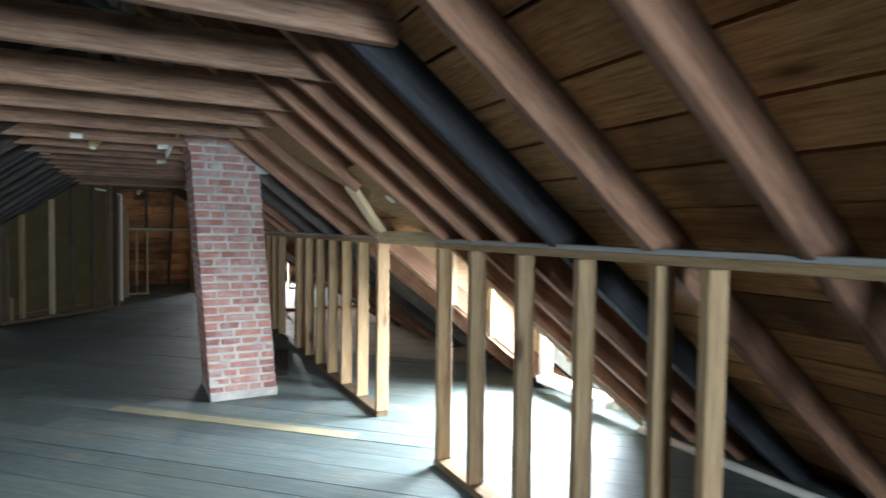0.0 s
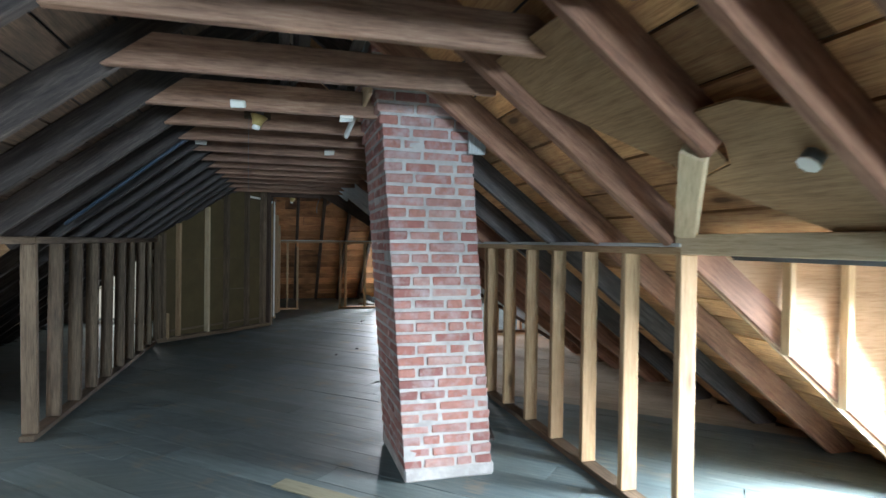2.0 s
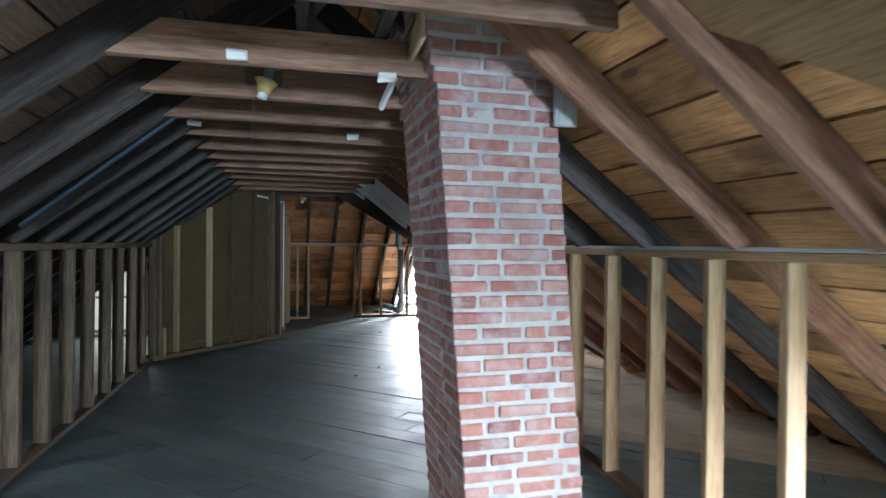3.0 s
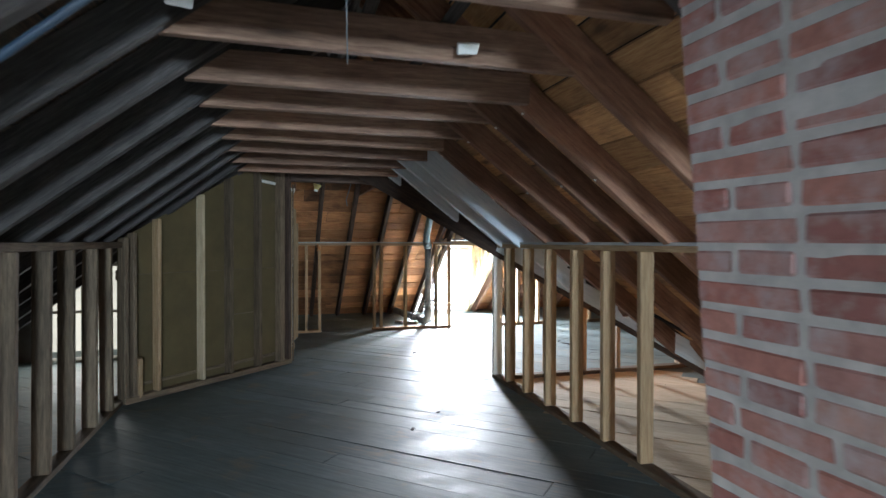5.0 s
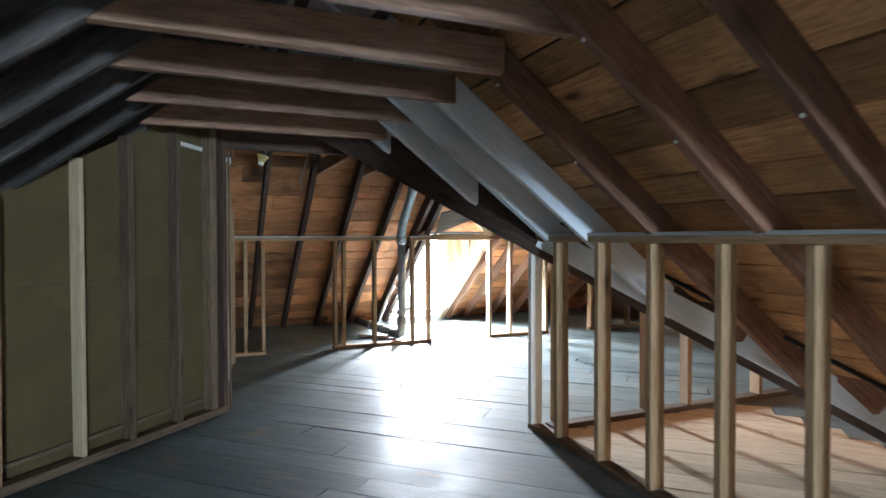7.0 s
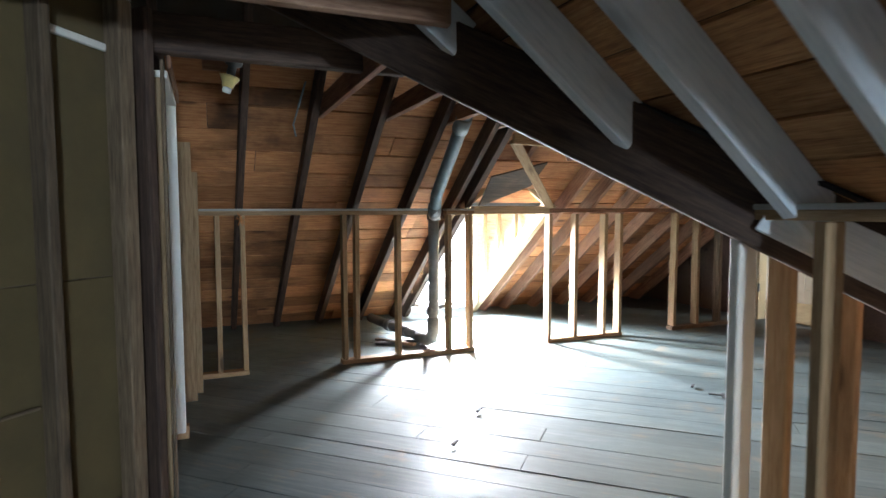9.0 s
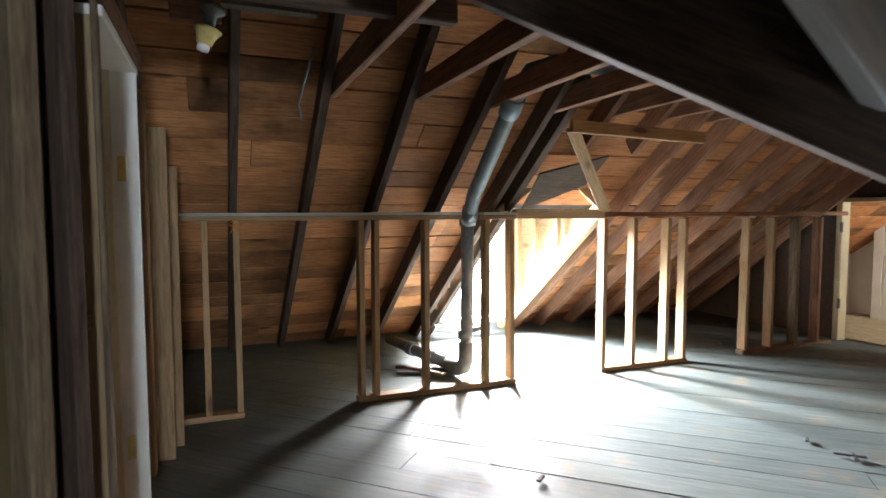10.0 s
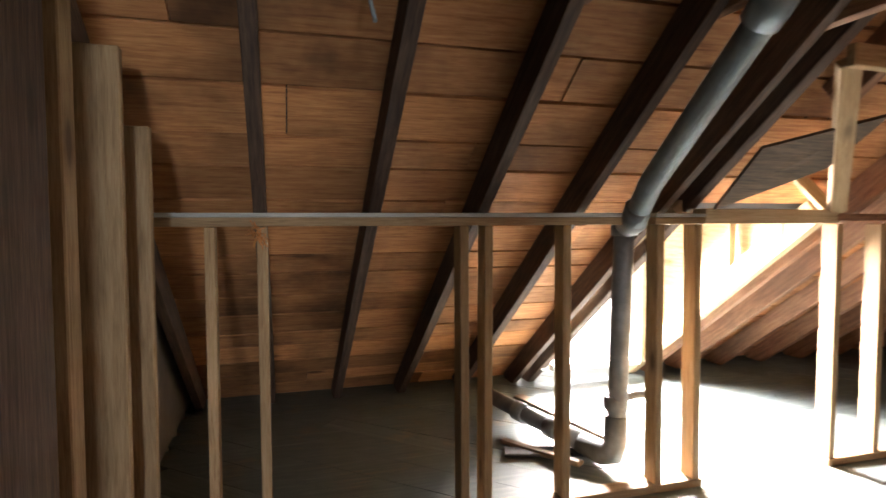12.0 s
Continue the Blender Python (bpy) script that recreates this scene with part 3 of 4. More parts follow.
for x, m in ((4.40, STUD), (4.72, STUD), (5.05, OLDSTUD), (5.35, OLD)):
    stud(knee_far_end, x, YC, "y", material=m, lean=0.006)
beam("sole_plate", (4.36, YC, 0.019), (5.55, YC, 0.019), 0.09, 0.038, OLDSTUD, knee_far_end)

YNC = 9.455
knee_near = thing("stud_wall", (2.6, YNC, 0), "knee wall of short pine studs under the valley", "stud wall", "open stud walls")
for x in (1.62, 1.98, 2.38, 2.76, 3.12, 3.5, 3.9, 4.3, 4.7, 5.1, 5.5):
    zt = PLATE - 0.039
    stud(knee_near, x, YNC, "y", z1=zt, material=STUD)
beam("sole_plate", (1.56, YNC, 0.019), (5.7, YNC, 0.019), 0.09, 0.038, OLDSTUD, knee_near)
beam("top_plate", (1.56, YNC, PLATE - 0.019), (5.7, YNC, PLATE - 0.019), 0.09, 0.038, STUD, knee_near)

# ---- panelled partition that runs slantwise to the doorway ----
P0, P1 = Vector((-1.72, 9.44, 0)), Vector((-0.42, 10.72, 0))
PD = (P1 - P0).normalized()
PN = Vector((-PD.y, PD.x, 0))        # away from the attic


def part_top(p):
    return min(l_under(p.x) + 0.02, TIE + 0.14)


partition = thing("wall_partition", P0, "slanting partition of bare brown panel backs on old studs", "wall", kind="structure")
marks = [0.0, 0.12, 0.304, 0.735, 1.046, 1.40, (P1 - P0).length]
for a, b in zip(marks, marks[1:]):
    pa, pb = P0 + PD * (a + 0.002) + PN * 0.06, P0 + PD * (b - 0.002) + PN * 0.06
    up = Vector((0, 0, 1))
    prism("panel", [pa + up * 0.02, pb + up * 0.02, pb + up * 1.03, pa + up * 1.03], PN * 0.014, PANEL, partition, along=up)
    prism("panel", [pa + up * 1.036, pb + up * 1.036, pb + up * part_top(pb), pa + up * part_top(pa)], PN * 0.011, PANEL, partition, along=up)
beam("seam_batten", P0 + PN * 0.085 + Vector((0, 0, 1.033)), P1 + PN * 0.085 + Vector((0, 0, 1.033)), 0.02, 0.08, OLDSTUD, partition)
beam("seam_batten", P0 - PD * 0.03 + PN * 0.085 + Vector((0, 0, 0.03)), P1 + PN * 0.085 + Vector((0, 0, 0.03)), 0.02, 0.07, OLDSTUD, partition)
for s, m, w in ((0.02, OLDSTUD, 0.04), (0.09, OLDSTUD, 0.035), (0.304, STUD, 0.03), (0.735, PALEPLY, 0.03), (1.046, OLDSTUD, 0.045), (1.40, OLDSTUD, 0.04), (1.70, OLDSTUD, 0.06), ((P1 - P0).length - 0.02, BEAMW, 0.04)):
    p = P0 + PD * s + PN * 0.012
    z1 = part_top(p) - 0.01
    beam("stud", (p.x, p.y, 0.02), (p.x, p.y, z1), w, 0.085, m, partition, PN, bevel=0.004, jitter=0.003)
p = P0 + PD * 0.13
beam("stud", (p.x, p.y, 0.02), (p.x, p.y, 0.36), 0.035, 0.08, STUD, partition, PN, "short new stub of stud")
beam("sole_plate", P0 + Vector((0, 0, 0.03)), P1 + Vector((0, 0, 0.03)), 0.085, 0.05, OLDSTUD, partition)
for a, b in ((0.13, 0.285), (0.325, 0.715), (0.755, 1.02), (1.07, 1.375), (1.425, 1.66)):
    beam("skirting_strip", P0 + PD * a + PN * 0.045 + Vector((0, 0, 0.125)), P0 + PD * b + PN * 0.045 + Vector((0, 0, 0.13)), 0.02, 0.025, OLDSTUD, partition)

beam("ledge_strip", P0 + PD * 1.43 + PN * 0.045 + Vector((0, 0, 1.93)), P0 + PD * 1.67 + PN * 0.045 + Vector((0, 0, 1.91)), 0.02, 0.028, PAINT, partition, label="white strip at the panel top")
beam("ledge_strip", P0 + PD * 1.06 + PN * 0.045 + Vector((0, 0, 0.60)), P0 + PD * 1.37 + PN * 0.045 + Vector((0, 0, 0.60)), 0.012, 0.012, OLDSTUD, partition)

# ---- doorway at the partition's end ----
XD = -0.41
door_wall = thing("wall_doorway", (XD, 11.6, 0), "rough timber wall round the narrow attic doorway", "wall", kind="structure")
beam("post", (-0.475, 10.785, 0), (-0.475, 10.785, 2.05), 0.07, 0.1, BEAMW, door_wall, (1, 0, 0))
beam("post", (XD - 0.045, 11.83, 0), (XD - 0.045, 11.83, 2.0), 0.40, 0.09, BEAMW, door_wall, (1, 0, 0))
beam("blocking", (-0.475, 10.82, 1.0), (-0.42, 10.85, 1.0), 0.06, 0.045, OLD, door_wall)
beam("head_beam", (XD - 0.04, 10.86, 2.03), (XD - 0.04, 12.2, 1.98), 0.09, 0.12, BEAMW, door_wall)
beam("post", (XD - 0.05, 12.50, 0), (XD - 0.05, 12.50, 1.5), 0.3, 0.05, BEAMW, door_wall, (1, 0, 0))
beam("post", (-0.312, 12.42, 0), (-0.312, 12.42, 1.555), 0.076, 0.038, STUD, door_wall, (0, 1, 0))
beam("post", (-0.365, 12.25, 0), (-0.365, 12.25, 1.74), 0.115, 0.038, STUD, door_wall, (0, 1, 0))
beam("post", (-0.408, 12.085, 0), (-0.408, 12.085, 1.86), 0.045, 0.09, STUD, door_wall, (0, 1, 0))
prism("wall_boarding", [(XD - 0.12, 11.85, -0.05), (XD - 0.12, 15.0, -0.05), (XD - 0.12, 15.0, 0.05), (XD - 0.12, 11.85, f_under(11.85) + 0.1)], (-0.02, 0, 0), BOARDING, door_wall)
door_frame = thing("door_frame", (XD, 11.4, 0), "white-painted door frame with bare timber casing", "door frame")
beam("jamb", (-0.46, 11.568, 0.03), (-0.46, 11.568, 1.86), 0.03, 0.20, PAINT, door_frame, (1, 0, 0))
beam("jamb_stop", (-0.48, 11.547, 0.03), (-0.48, 11.547, 1.86), 0.014, 0.06, CREAM, door_frame, (1, 0, 0), "yellowed door stop")
beam("plinth", (-0.43, 11.585, 0.0), (-0.43, 11.585, 0.07), 0.06, 0.17, STUD, door_frame, (1, 0, 0))
beam("jamb", (-0.455, 10.86, 0.0), (-0.455, 10.86, 1.86), 0.028, 0.135, STUD, door_frame, (1, 0, 0), "bare wooden jamb")
beam("casing", (-0.378, 10.845, 0.0), (-0.378, 10.845, 1.93), 0.05, 0.014, OLDSTUD, door_frame, (1, 0, 0), "bare wooden casing")
beam("head_jamb", (-0.44, 10.85, 1.875), (-0.44, 11.61, 1.875), 0.16, 0.03, PAINT, door_frame)
beam("head_casing", (-0.352, 10.80, 1.915), (-0.352, 11.64, 1.915), 0.016, 0.06, OLD, door_frame)
for z in (1.48, 0.35):
    beam("hinge", (-0.42, 11.55, z - 0.05), (-0.42, 11.55, z + 0.05), 0.006, 0.03, BRASS, door_frame, (1, 0, 0), "small brass hinge", bevel=0.001, jitter=0)
beam("strike_plate", (-0.40, 10.876, 1.22), (-0.40, 10.876, 1.29), 0.005, 0.03, IRON, door_frame, (1, 0, 0), bevel=0.001, jitter=0)

# closing walls, out of sight
south = thing("wall_south", (0, Y0 - 0.08, 0), "plain boarded gable behind the start, with a window", "wall", kind="structure")
for x0, x1, z0, z1 in ((-3.8, -0.65, 0, 3.2), (0.65, 3.8, 0, 3.2), (-0.65, 0.65, 0, 0.65), (-0.65, 0.65, 1.85, 3.2)):
    part("gable_boards", box_bm(x1 - x0, 0.1, z1 - z0), BOARDING, south, "", Matrix.Translation(((x0 + x1) / 2, Y0 - 0.08, (z0 + z1) / 2)))
for name, at, size in (("wall_east", (7.65, 11.2, 1.3), (0.1, 8.4, 3.0)), ("wall_door_room", (-1.6, 12.35, 1.1), (2.1, 0.1, 2.4))):
    tagged(part(name, box_bm(*size), BOARDING, None, "", Matrix.Translation(at)), "plain dark boarded closing wall", "wall", kind="structure")
gable = thing("wall_gable", (-2.0, 11.5, 0), "pale gable wall with a low bright window opening", "wall", kind="structure")
for a, b in (((-3.9, 0.0), (-2.98, 3.2)), ((-2.22, 0.0), (-0.55, 3.2)), ((-2.98, 1.06), (-2.22, 3.2)), ((-0.55, 2.15), (0.35, 3.3))):
    part("gable_boards", box_bm(b[0] - a[0], 0.06, b[1] - a[1]), PLASTER if a[0] > -3.2 and a[0] < -1 else BOARDING, gable, "", Matrix.Translation(((a[0] + b[0]) / 2, 11.52, (a[1] + b[1]) / 2)))

# ---- chimney of single bricks ----
CH_W, CH_D, COURSE = 0.50, 0.685, 0.0618
LEAN = -0.074                        # it leans over towards the ridge


def chimney():
    rg = random.Random(5)
    ch = thing("chimney", (0.674, 5.0525, 0), "leaning red brick chimney with smeared lime mortar", "chimney")
    bm = bmesh.new()
    rings = []
    for k in range(46):
        z = k * COURSE
        g = max(0, min(3, k - 31)) * 0.012 - 0.004
        cx, cy = 0.674 + LEAN * z, 5.0525 + 0.02 * z
        rings.append([bm.verts.new((cx + sx * (CH_W / 2 + g) + rg.uniform(-0.003, 0.003), cy + sy * (CH_D / 2 + g) + rg.uniform(-0.003, 0.003), z)) for sx, sy in ((-1, -1), (1, -1), (1, 1), (-1, 1))])
    for r0, r1 in zip(rings, rings[1:]):
        for j in range(4):
            bm.faces.new((r0[j], r0[(j + 1) % 4], r1[(j + 1) % 4], r1[j]))
    bm.faces.new(rings[-1])
    part("mortar_core", bm, MORTAR, ch, "pale grey mortar")
    full, half, hh, jt = 0.203, 0.096, COURSE - 0.014, 0.014
    meshes = {}

    def brick(at, size, ang, course):
        key = (round(size[0], 2), round(size[1], 2), rg.randrange(3))
        if key not in meshes:
            b = box_bm(size[0], size[1], size[2], 0.006, 0.0025, rg)
            me = bpy.data.meshes.new("brick")
            b.to_mesh(me)
            b.free()
            me.materials.append(BRICK)
            meshes[key] = me
        ob = new("brick", meshes[key])
        ob.matrix_basis = Matrix.Translation(at) @ Matrix.Rotation(ang + rg.uniform(-0.008, 0.008), 4, "Z") @ Matrix.Rotation(rg.uniform(-0.006, 0.006), 4, "Y")
        bind(ob, ch)

    def row(length, start):
        """Brick lengths that fill a face."""
        out, left = [], length
        first = start
        while left > 0.02:
            b = min(first, left)
            if left - b < 0.05:
                b = left
            out.append(b)
            left -= b + jt
            first = full
        return out

    for k in range(1, 38):
        z = k * COURSE + COURSE / 2
        grow = max(0, min(3, k - 30)) * 0.012
        cx, cy = 0.674 + LEAN * z, 5.0525 + 0.02 * z
        w, d = CH_W / 2 + grow, CH_D / 2 + grow
        odd = k % 2
        # the two long sides take the corners in odd courses, the front and back in even ones
        lx = 2 * w if not odd else 2 * w - 0.2 - 2 * jt
        ly = 2 * d if odd else 2 * d - 0.2 - 2 * jt
        at = -lx / 2
        for b in row(lx, rg.choice((full, 0.15, full)) if not odd else rg.choice((half, 0.14, 0.17))):
            brick((cx + at + b / 2, cy - d + 0.05 + rg.uniform(-0.003, 0.003), z), (b, 0.1, hh), 0, k)
            at += b + jt
        for side in (-1, 1):
            at = -ly / 2
            for j, b in enumerate(row(ly, rg.choice((full, 0.16, full)) if odd else half)):
                if side < 0 or (odd and j == 0):
                    brick((cx + side * (w - 0.05) + rg.uniform(-0.003, 0.003), cy + at + b / 2, z), (0.1, b, hh), 0, k)
                at += b + jt
        if not odd:
            brick((cx - w + full / 2, cy + d - 0.05, z), (full, 0.1, hh), 0, k)
    # the sides that never face the walk, in wide joints of the same bricks
    bm = bmesh.new()
    for k in range(1, 38):
        z = k * COURSE + COURSE / 2
        cx, cy = 0.674 + LEAN * z, 5.0525 + 0.02 * z
        for j in range(4):
            y = cy - CH_D / 2 + 0.1 + (j + 0.5 * (k % 2) + 0.25) * 0.2
            if y + 0.1 < cy + CH_D / 2 + 0.03:
                bmesh.ops.create_cube(bm, size=1, matrix=Matrix.Translation((cx + CH_W / 2 - 0.052, y, z)) @ Matrix.Diagonal((0.1, 0.19, hh, 1)))
        for j in range(2):
            x = cx - CH_W / 2 + (0.2 if k % 2 else 0.315) + (j * 0.2 if k % 2 else j * 0.09)
            bmesh.ops.create_cube(bm, size=1, matrix=Matrix.Translation((x, cy + CH_D / 2 - 0.052, z)) @ Matrix.Diagonal((0.19, 0.1, hh, 1)))
    tagged(part("rear_bricks", bm, BRICK, ch), kind="stuff")
    # smeared parging at the foot
    bm = box_bm(CH_W + 0.012, CH_D + 0.012, 0.075, 0.01, 0.004, rg)
    part("mortar_foot", bm, MORTAR, ch, "rough mortar at the foot", Matrix.Translation((0.674, 5.0525, 0.0375)))
    return ch


chimney()
flashing = thing("chimney_flashing", (0.5, 5.1, 2.3), "bent sheet-metal flashing round the chimney top", "flashing")
for a, b in (((0.30, 4.63, 2.36), (0.82, 4.63, 2.36)), ((0.17, 4.66, 2.36), (0.17, 5.5, 2.40))):
    beam("metal_sheet", a, b, 0.012, 0.16, STEEL, flashing)

packing = thing("packing_board", (0.18, 4.95, 2.0), "pale boards packed beside the chimney head", "board")
beam("board", (0.20, 4.62, 2.10), (0.20, 5.15, 2.06), 0.02, 0.11, PALEPLY, packing, label="pale board on edge")
beam("strip", (0.185, 5.02, 2.05), (0.14, 5.24, 1.93), 0.02, 0.035, PAINT, packing, label="white painted strip")
beam("board", (0.80, 4.70, 1.78), (0.80, 4.70, 1.98), 0.10, 0.018, CAPW, packing, (0, 1, 0), label="grey-green board end")

# ---- side dormer ----
dr = thing("dormer_side", (2.3, 3.4, 0), "small side dormer framed in new pine, flooded with daylight", "dormer", kind="structure")
ya, yb = DORMER_R
XW = 2.95
beam("header", (XC, ya - 0.02, PLATE - 0.005), (XC, yb + 0.04, PLATE - 0.005), 0.09, 0.085, PALEPLY, dr)
for y, xs in ((yb + 0.035, (2.08, 2.44, 2.80)), (ya - 0.035, (2.08, 2.44, 2.80))):
    for x in xs:
        beam("cheek_stud", (x, y, max(0.02, r_under(x) - 0.02)), (x, y, 1.27), 0.038, 0.05, PALEPLY, dr, (0, 1, 0))
    yo = y + (0.04 if y > 3.4 else -0.052)
    prism("cheek_board", [(1.55, yo, r_under(1.55)), (3.05, yo, 0.0), (3.05, yo, 1.32), (1.55, yo, 1.32)], (0, 0.012, 0), TANPLY, dr, along=(1, 0, 0))
beam("cheek_plate", (XC, yb + 0.05, 1.285), (XW, yb + 0.05, 1.285), 0.07, 0.038, PALEPLY, dr)
beam("cheek_plate", (XC, ya - 0.05, 1.285), (XW, ya - 0.05, 1.285), 0.07, 0.038, PALEPLY, dr)
ym, zr = (ya + yb) / 2, 1.72
for x in (1.62, 2.0, 2.38, 2.76):
    for y in (ya - 0.05, yb + 0.05):
        beam("dormer_rafter", (x, y, 1.31), (x, ym, zr), 0.038, 0.07, STUD, dr, (0, 0, 1))
# underside shade painted in: the window lamp alone leaves these boards too bright
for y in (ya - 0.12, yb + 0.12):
    prism("dormer_roof", [(1.78, y, 1.30), (3.2, y, 1.30), (3.2, ym, zr + 0.08), (1.22, ym, zr + 0.08)], (0, 0, 0.02), SHADED_BOARD, dr, along=(1, 0, 0))
beam("strut", (XC - 0.02, yb + 0.0, PLATE + 0.03), (1.07, 3.30, 1.60), 0.038, 0.089, PALEPLY, dr, (0, 1, 0))
for outline in (((0.58, 3.29), (1.15, 3.29), (1.19, 3.45), (1.09, 3.56), (0.76, 3.89), (0.56, 3.89)),
                ((0.97, 3.23), (0.97, 3.06), (1.06, 2.87), (1.50, 2.87), (1.53, 3.02), (1.20, 3.48), (1.16, 3.28), (1.09, 3.23))):
    prism("gusset", [Vector((x, y, r_under(x))) + NR * 0.06 for x, y in outline], NR * 0.012, PLY, dr, along=(0, 1, 0))


def window(name, at, ang, w, h, z0, cols, rows, label, group):
    """A sash window facing along its own y, its sill at z0."""
    th = thing(name, (at[0], at[1], z0), label, "window", group, "structure")
    m0 = Matrix.Translation((at[0], at[1], z0)) @ Matrix.Rotation(ang, 4, "Z")

    def put(nm, c, size, material, lab=""):
        return part(nm, box_bm(*size, 0.003 if min(size) > 0.01 else 0), material, th, lab, m0 @ Matrix.Translation(c))
    for s in (-1, 1):
        put("frame", (s * (w / 2 + 0.03), 0, h / 2), (0.06, 0.1, h + 0.12), PAINT)
    put("frame", (0, 0, h + 0.03), (w, 0.1, 0.06), PAINT)
    put("window_sill", (0, -0.03, -0.03), (w, 0.18, 0.05), PAINT)
    for i in range(1, cols):
        put("glazing_bar", (w * (i / cols - 0.5), 0, h / 2), (0.022, 0.03, h), PAINT)
    for j in range(1, rows):
        put("glazing_bar", (0, 0.002, h * j / rows), (w, 0.034, 0.03), PAINT)
    for i in range(cols):
        for j in range(rows):
            g = put("pane", (w * ((i + 0.5) / cols - 0.5), 0.0, h * (j + 0.5) / rows), (w / cols - 0.012, 0.004, h / rows - 0.016), GLASS)
            g.visible_shadow = False
    return th


def haze(name, at, ang, w, h, material=DAY):
    """The bright sky seen outside a window."""
    ob = part(name, box_bm(w, 0.01, h), material, None, "", Matrix.Translation(at) @ Matrix.Rotation(ang, 4, "Z"))
    return tagged(ob, "glaring white daylight outside the window", "sky", kind="structure")


window("window_1", (XW, ym), radians(-90), yb - ya - 0.1, 1.0, 0.17, 2, 2, "small sash window in the side dormer, glaring with daylight", "dormer windows")
haze("backdrop_1", (XW + 0.6, ym, 0.8), radians(90), 2.4, 2.0, glow_material("pale_outside", (0.95, 0.97, 0.86), 1.0))
window_light("window_lamp_1", (XW - 0.10, ym, 0.68), (1.6, ym - 0.1, -0.25), 0.75, 0.9, 200, (0.88, 0.95, 1.0), 130)

# ---- dormer in the left slope ----
dl = thing("dormer_left", (-2.6, 5.6, 0), "small dormer behind the aged knee wall, lit by its window", "dormer", kind="structure")
la, lb = DORMER_L
lm, XWL = (la + lb) / 2, -3.22
for y, d in ((la - 0.04, -1), (lb + 0.04, 1)):
    for x in (-2.3, -2.7, -3.05):
        beam("cheek_stud", (x, y, max(0.02, l_under(x) - 0.02)), (x, y, 1.27), 0.038, 0.05, OLDSTUD, dl, (0, 1, 0))
    yo = y + d * 0.03
    prism("cheek_board", [(-1.82, yo, 1.305), (-3.35, yo, 0.0), (-3.35, yo, 1.32), (-1.82, yo, 1.32)], (0, d * 0.012, 0), PLY, dl, along=(1, 0, 0))
    beam("cheek_plate", (-1.80, yo, 1.285), (XWL, yo, 1.285), 0.06, 0.038, OLDSTUD, dl)
    prism("dormer_roof", [(-2.06, yo + d * 0.06, 1.30), (-3.5, yo + d * 0.06, 1.30), (-3.5, lm, 1.74), (-1.56, lm, 1.74)], (0, 0, 0.02), SHEATH, dl, along=(1, 0, 0))
window("window_5", (XWL, lm), radians(90), lb - la - 0.1, 1.0, 0.17, 2, 2, "small sash window in the left dormer, bright with daylight", "dormer windows")
haze("backdrop_5", (XWL - 0.6, lm, 0.8), radians(90), 2.2, 2.0)
window_light("window_lamp_6", (XWL + 0.10, lm, 0.70), (0.4, 6.3, 1.15), 0.6, 0.9, 9, (0.82, 0.92, 1.0))

# ---- end dormer ----
df = thing("dormer_end", (2.4, 13.6, 0), "end dormer framed in old and new timber, glaring with daylight", "dormer", kind="structure")
xa, xb = DORMER_F
YW = 14.45
beam("header", (xa - 0.02, YC, PLATE - 0.015), (xb + 0.02, YC, PLATE - 0.015), 0.09, 0.07, PALEPLY, df)
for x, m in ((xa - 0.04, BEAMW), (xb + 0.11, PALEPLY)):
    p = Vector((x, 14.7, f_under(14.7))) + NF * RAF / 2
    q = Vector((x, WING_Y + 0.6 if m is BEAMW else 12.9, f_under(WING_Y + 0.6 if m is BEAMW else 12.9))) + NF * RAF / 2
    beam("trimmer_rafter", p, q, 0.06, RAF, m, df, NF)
for y in (13.15, 13.55, 13.95, 14.3):
    beam("cheek_stud", (xb + 0.10, y, f_under(y) + 0.1), (xb + 0.10, y, 1.27), 0.05, 0.038, PALEPLY, df, (0, 1, 0))
    beam("cheek_stud", (xa - 0.07, y, f_under(y) + 0.1), (xa - 0.07, y, 1.27), 0.05, 0.038, STUD, df, (0, 1, 0))
for x in (xa - 0.12, xb + 0.15):
    prism("cheek_board", [(x, 12.85, f_under(12.85) + 0.02), (x, 14.9, 0.0), (x, 14.9, 1.32), (x, 12.85, 1.32)], (0.012, 0, 0), PALEPLY, df, along=(0, 1, 0))
    beam("cheek_plate", (x, 12.8, 1.285), (x, YW, 1.285), 0.06, 0.038, PALEPLY, df)
xm, zr = (xa + xb) / 2, 1.70
for y in (12.86, 13.2, 13.6, 14.0, 14.35):
    for x in (xa - 0.1, xb + 0.13):
        beam("dormer_rafter", (x, y, 1.30), (xm, y, zr), 0.038, 0.07, PALEPLY, df, (0, 0, 1))
# dark board colour stands for the shade under this roof
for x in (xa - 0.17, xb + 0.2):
    prism("dormer_roof", [(x, 13.1, 1.30), (x, 14.8, 1.30), (xm, 14.8, zr + 0.08), (xm, 12.45, zr + 0.08)], (0, 0, 0.02), SHADED_BOARD, df, along=(0, 1, 0))
beam("brace", (xb + 0.03, YC - 0.02, PLATE + 0.01), (2.05, 12.09, 1.84), 0.04, 0.08, STUD, df, (1, 0, 0))
beam("brace", (2.03, 12.07, 1.85), (3.1, 12.04, 1.82), 0.04, 0.08, STUD, df)
# brown ply, coloured darker to offset the lamp's glare
prism("valley_ply", [(xa + 0.02, 12.74, 1.33), (xb - 0.34, 12.52, 1.515), (xb - 0.34, 12.25, 1.70), (xa, 12.45, 1.58)], NF * -0.014, SHADED_BOARD, df, along=(1, 0, 0))
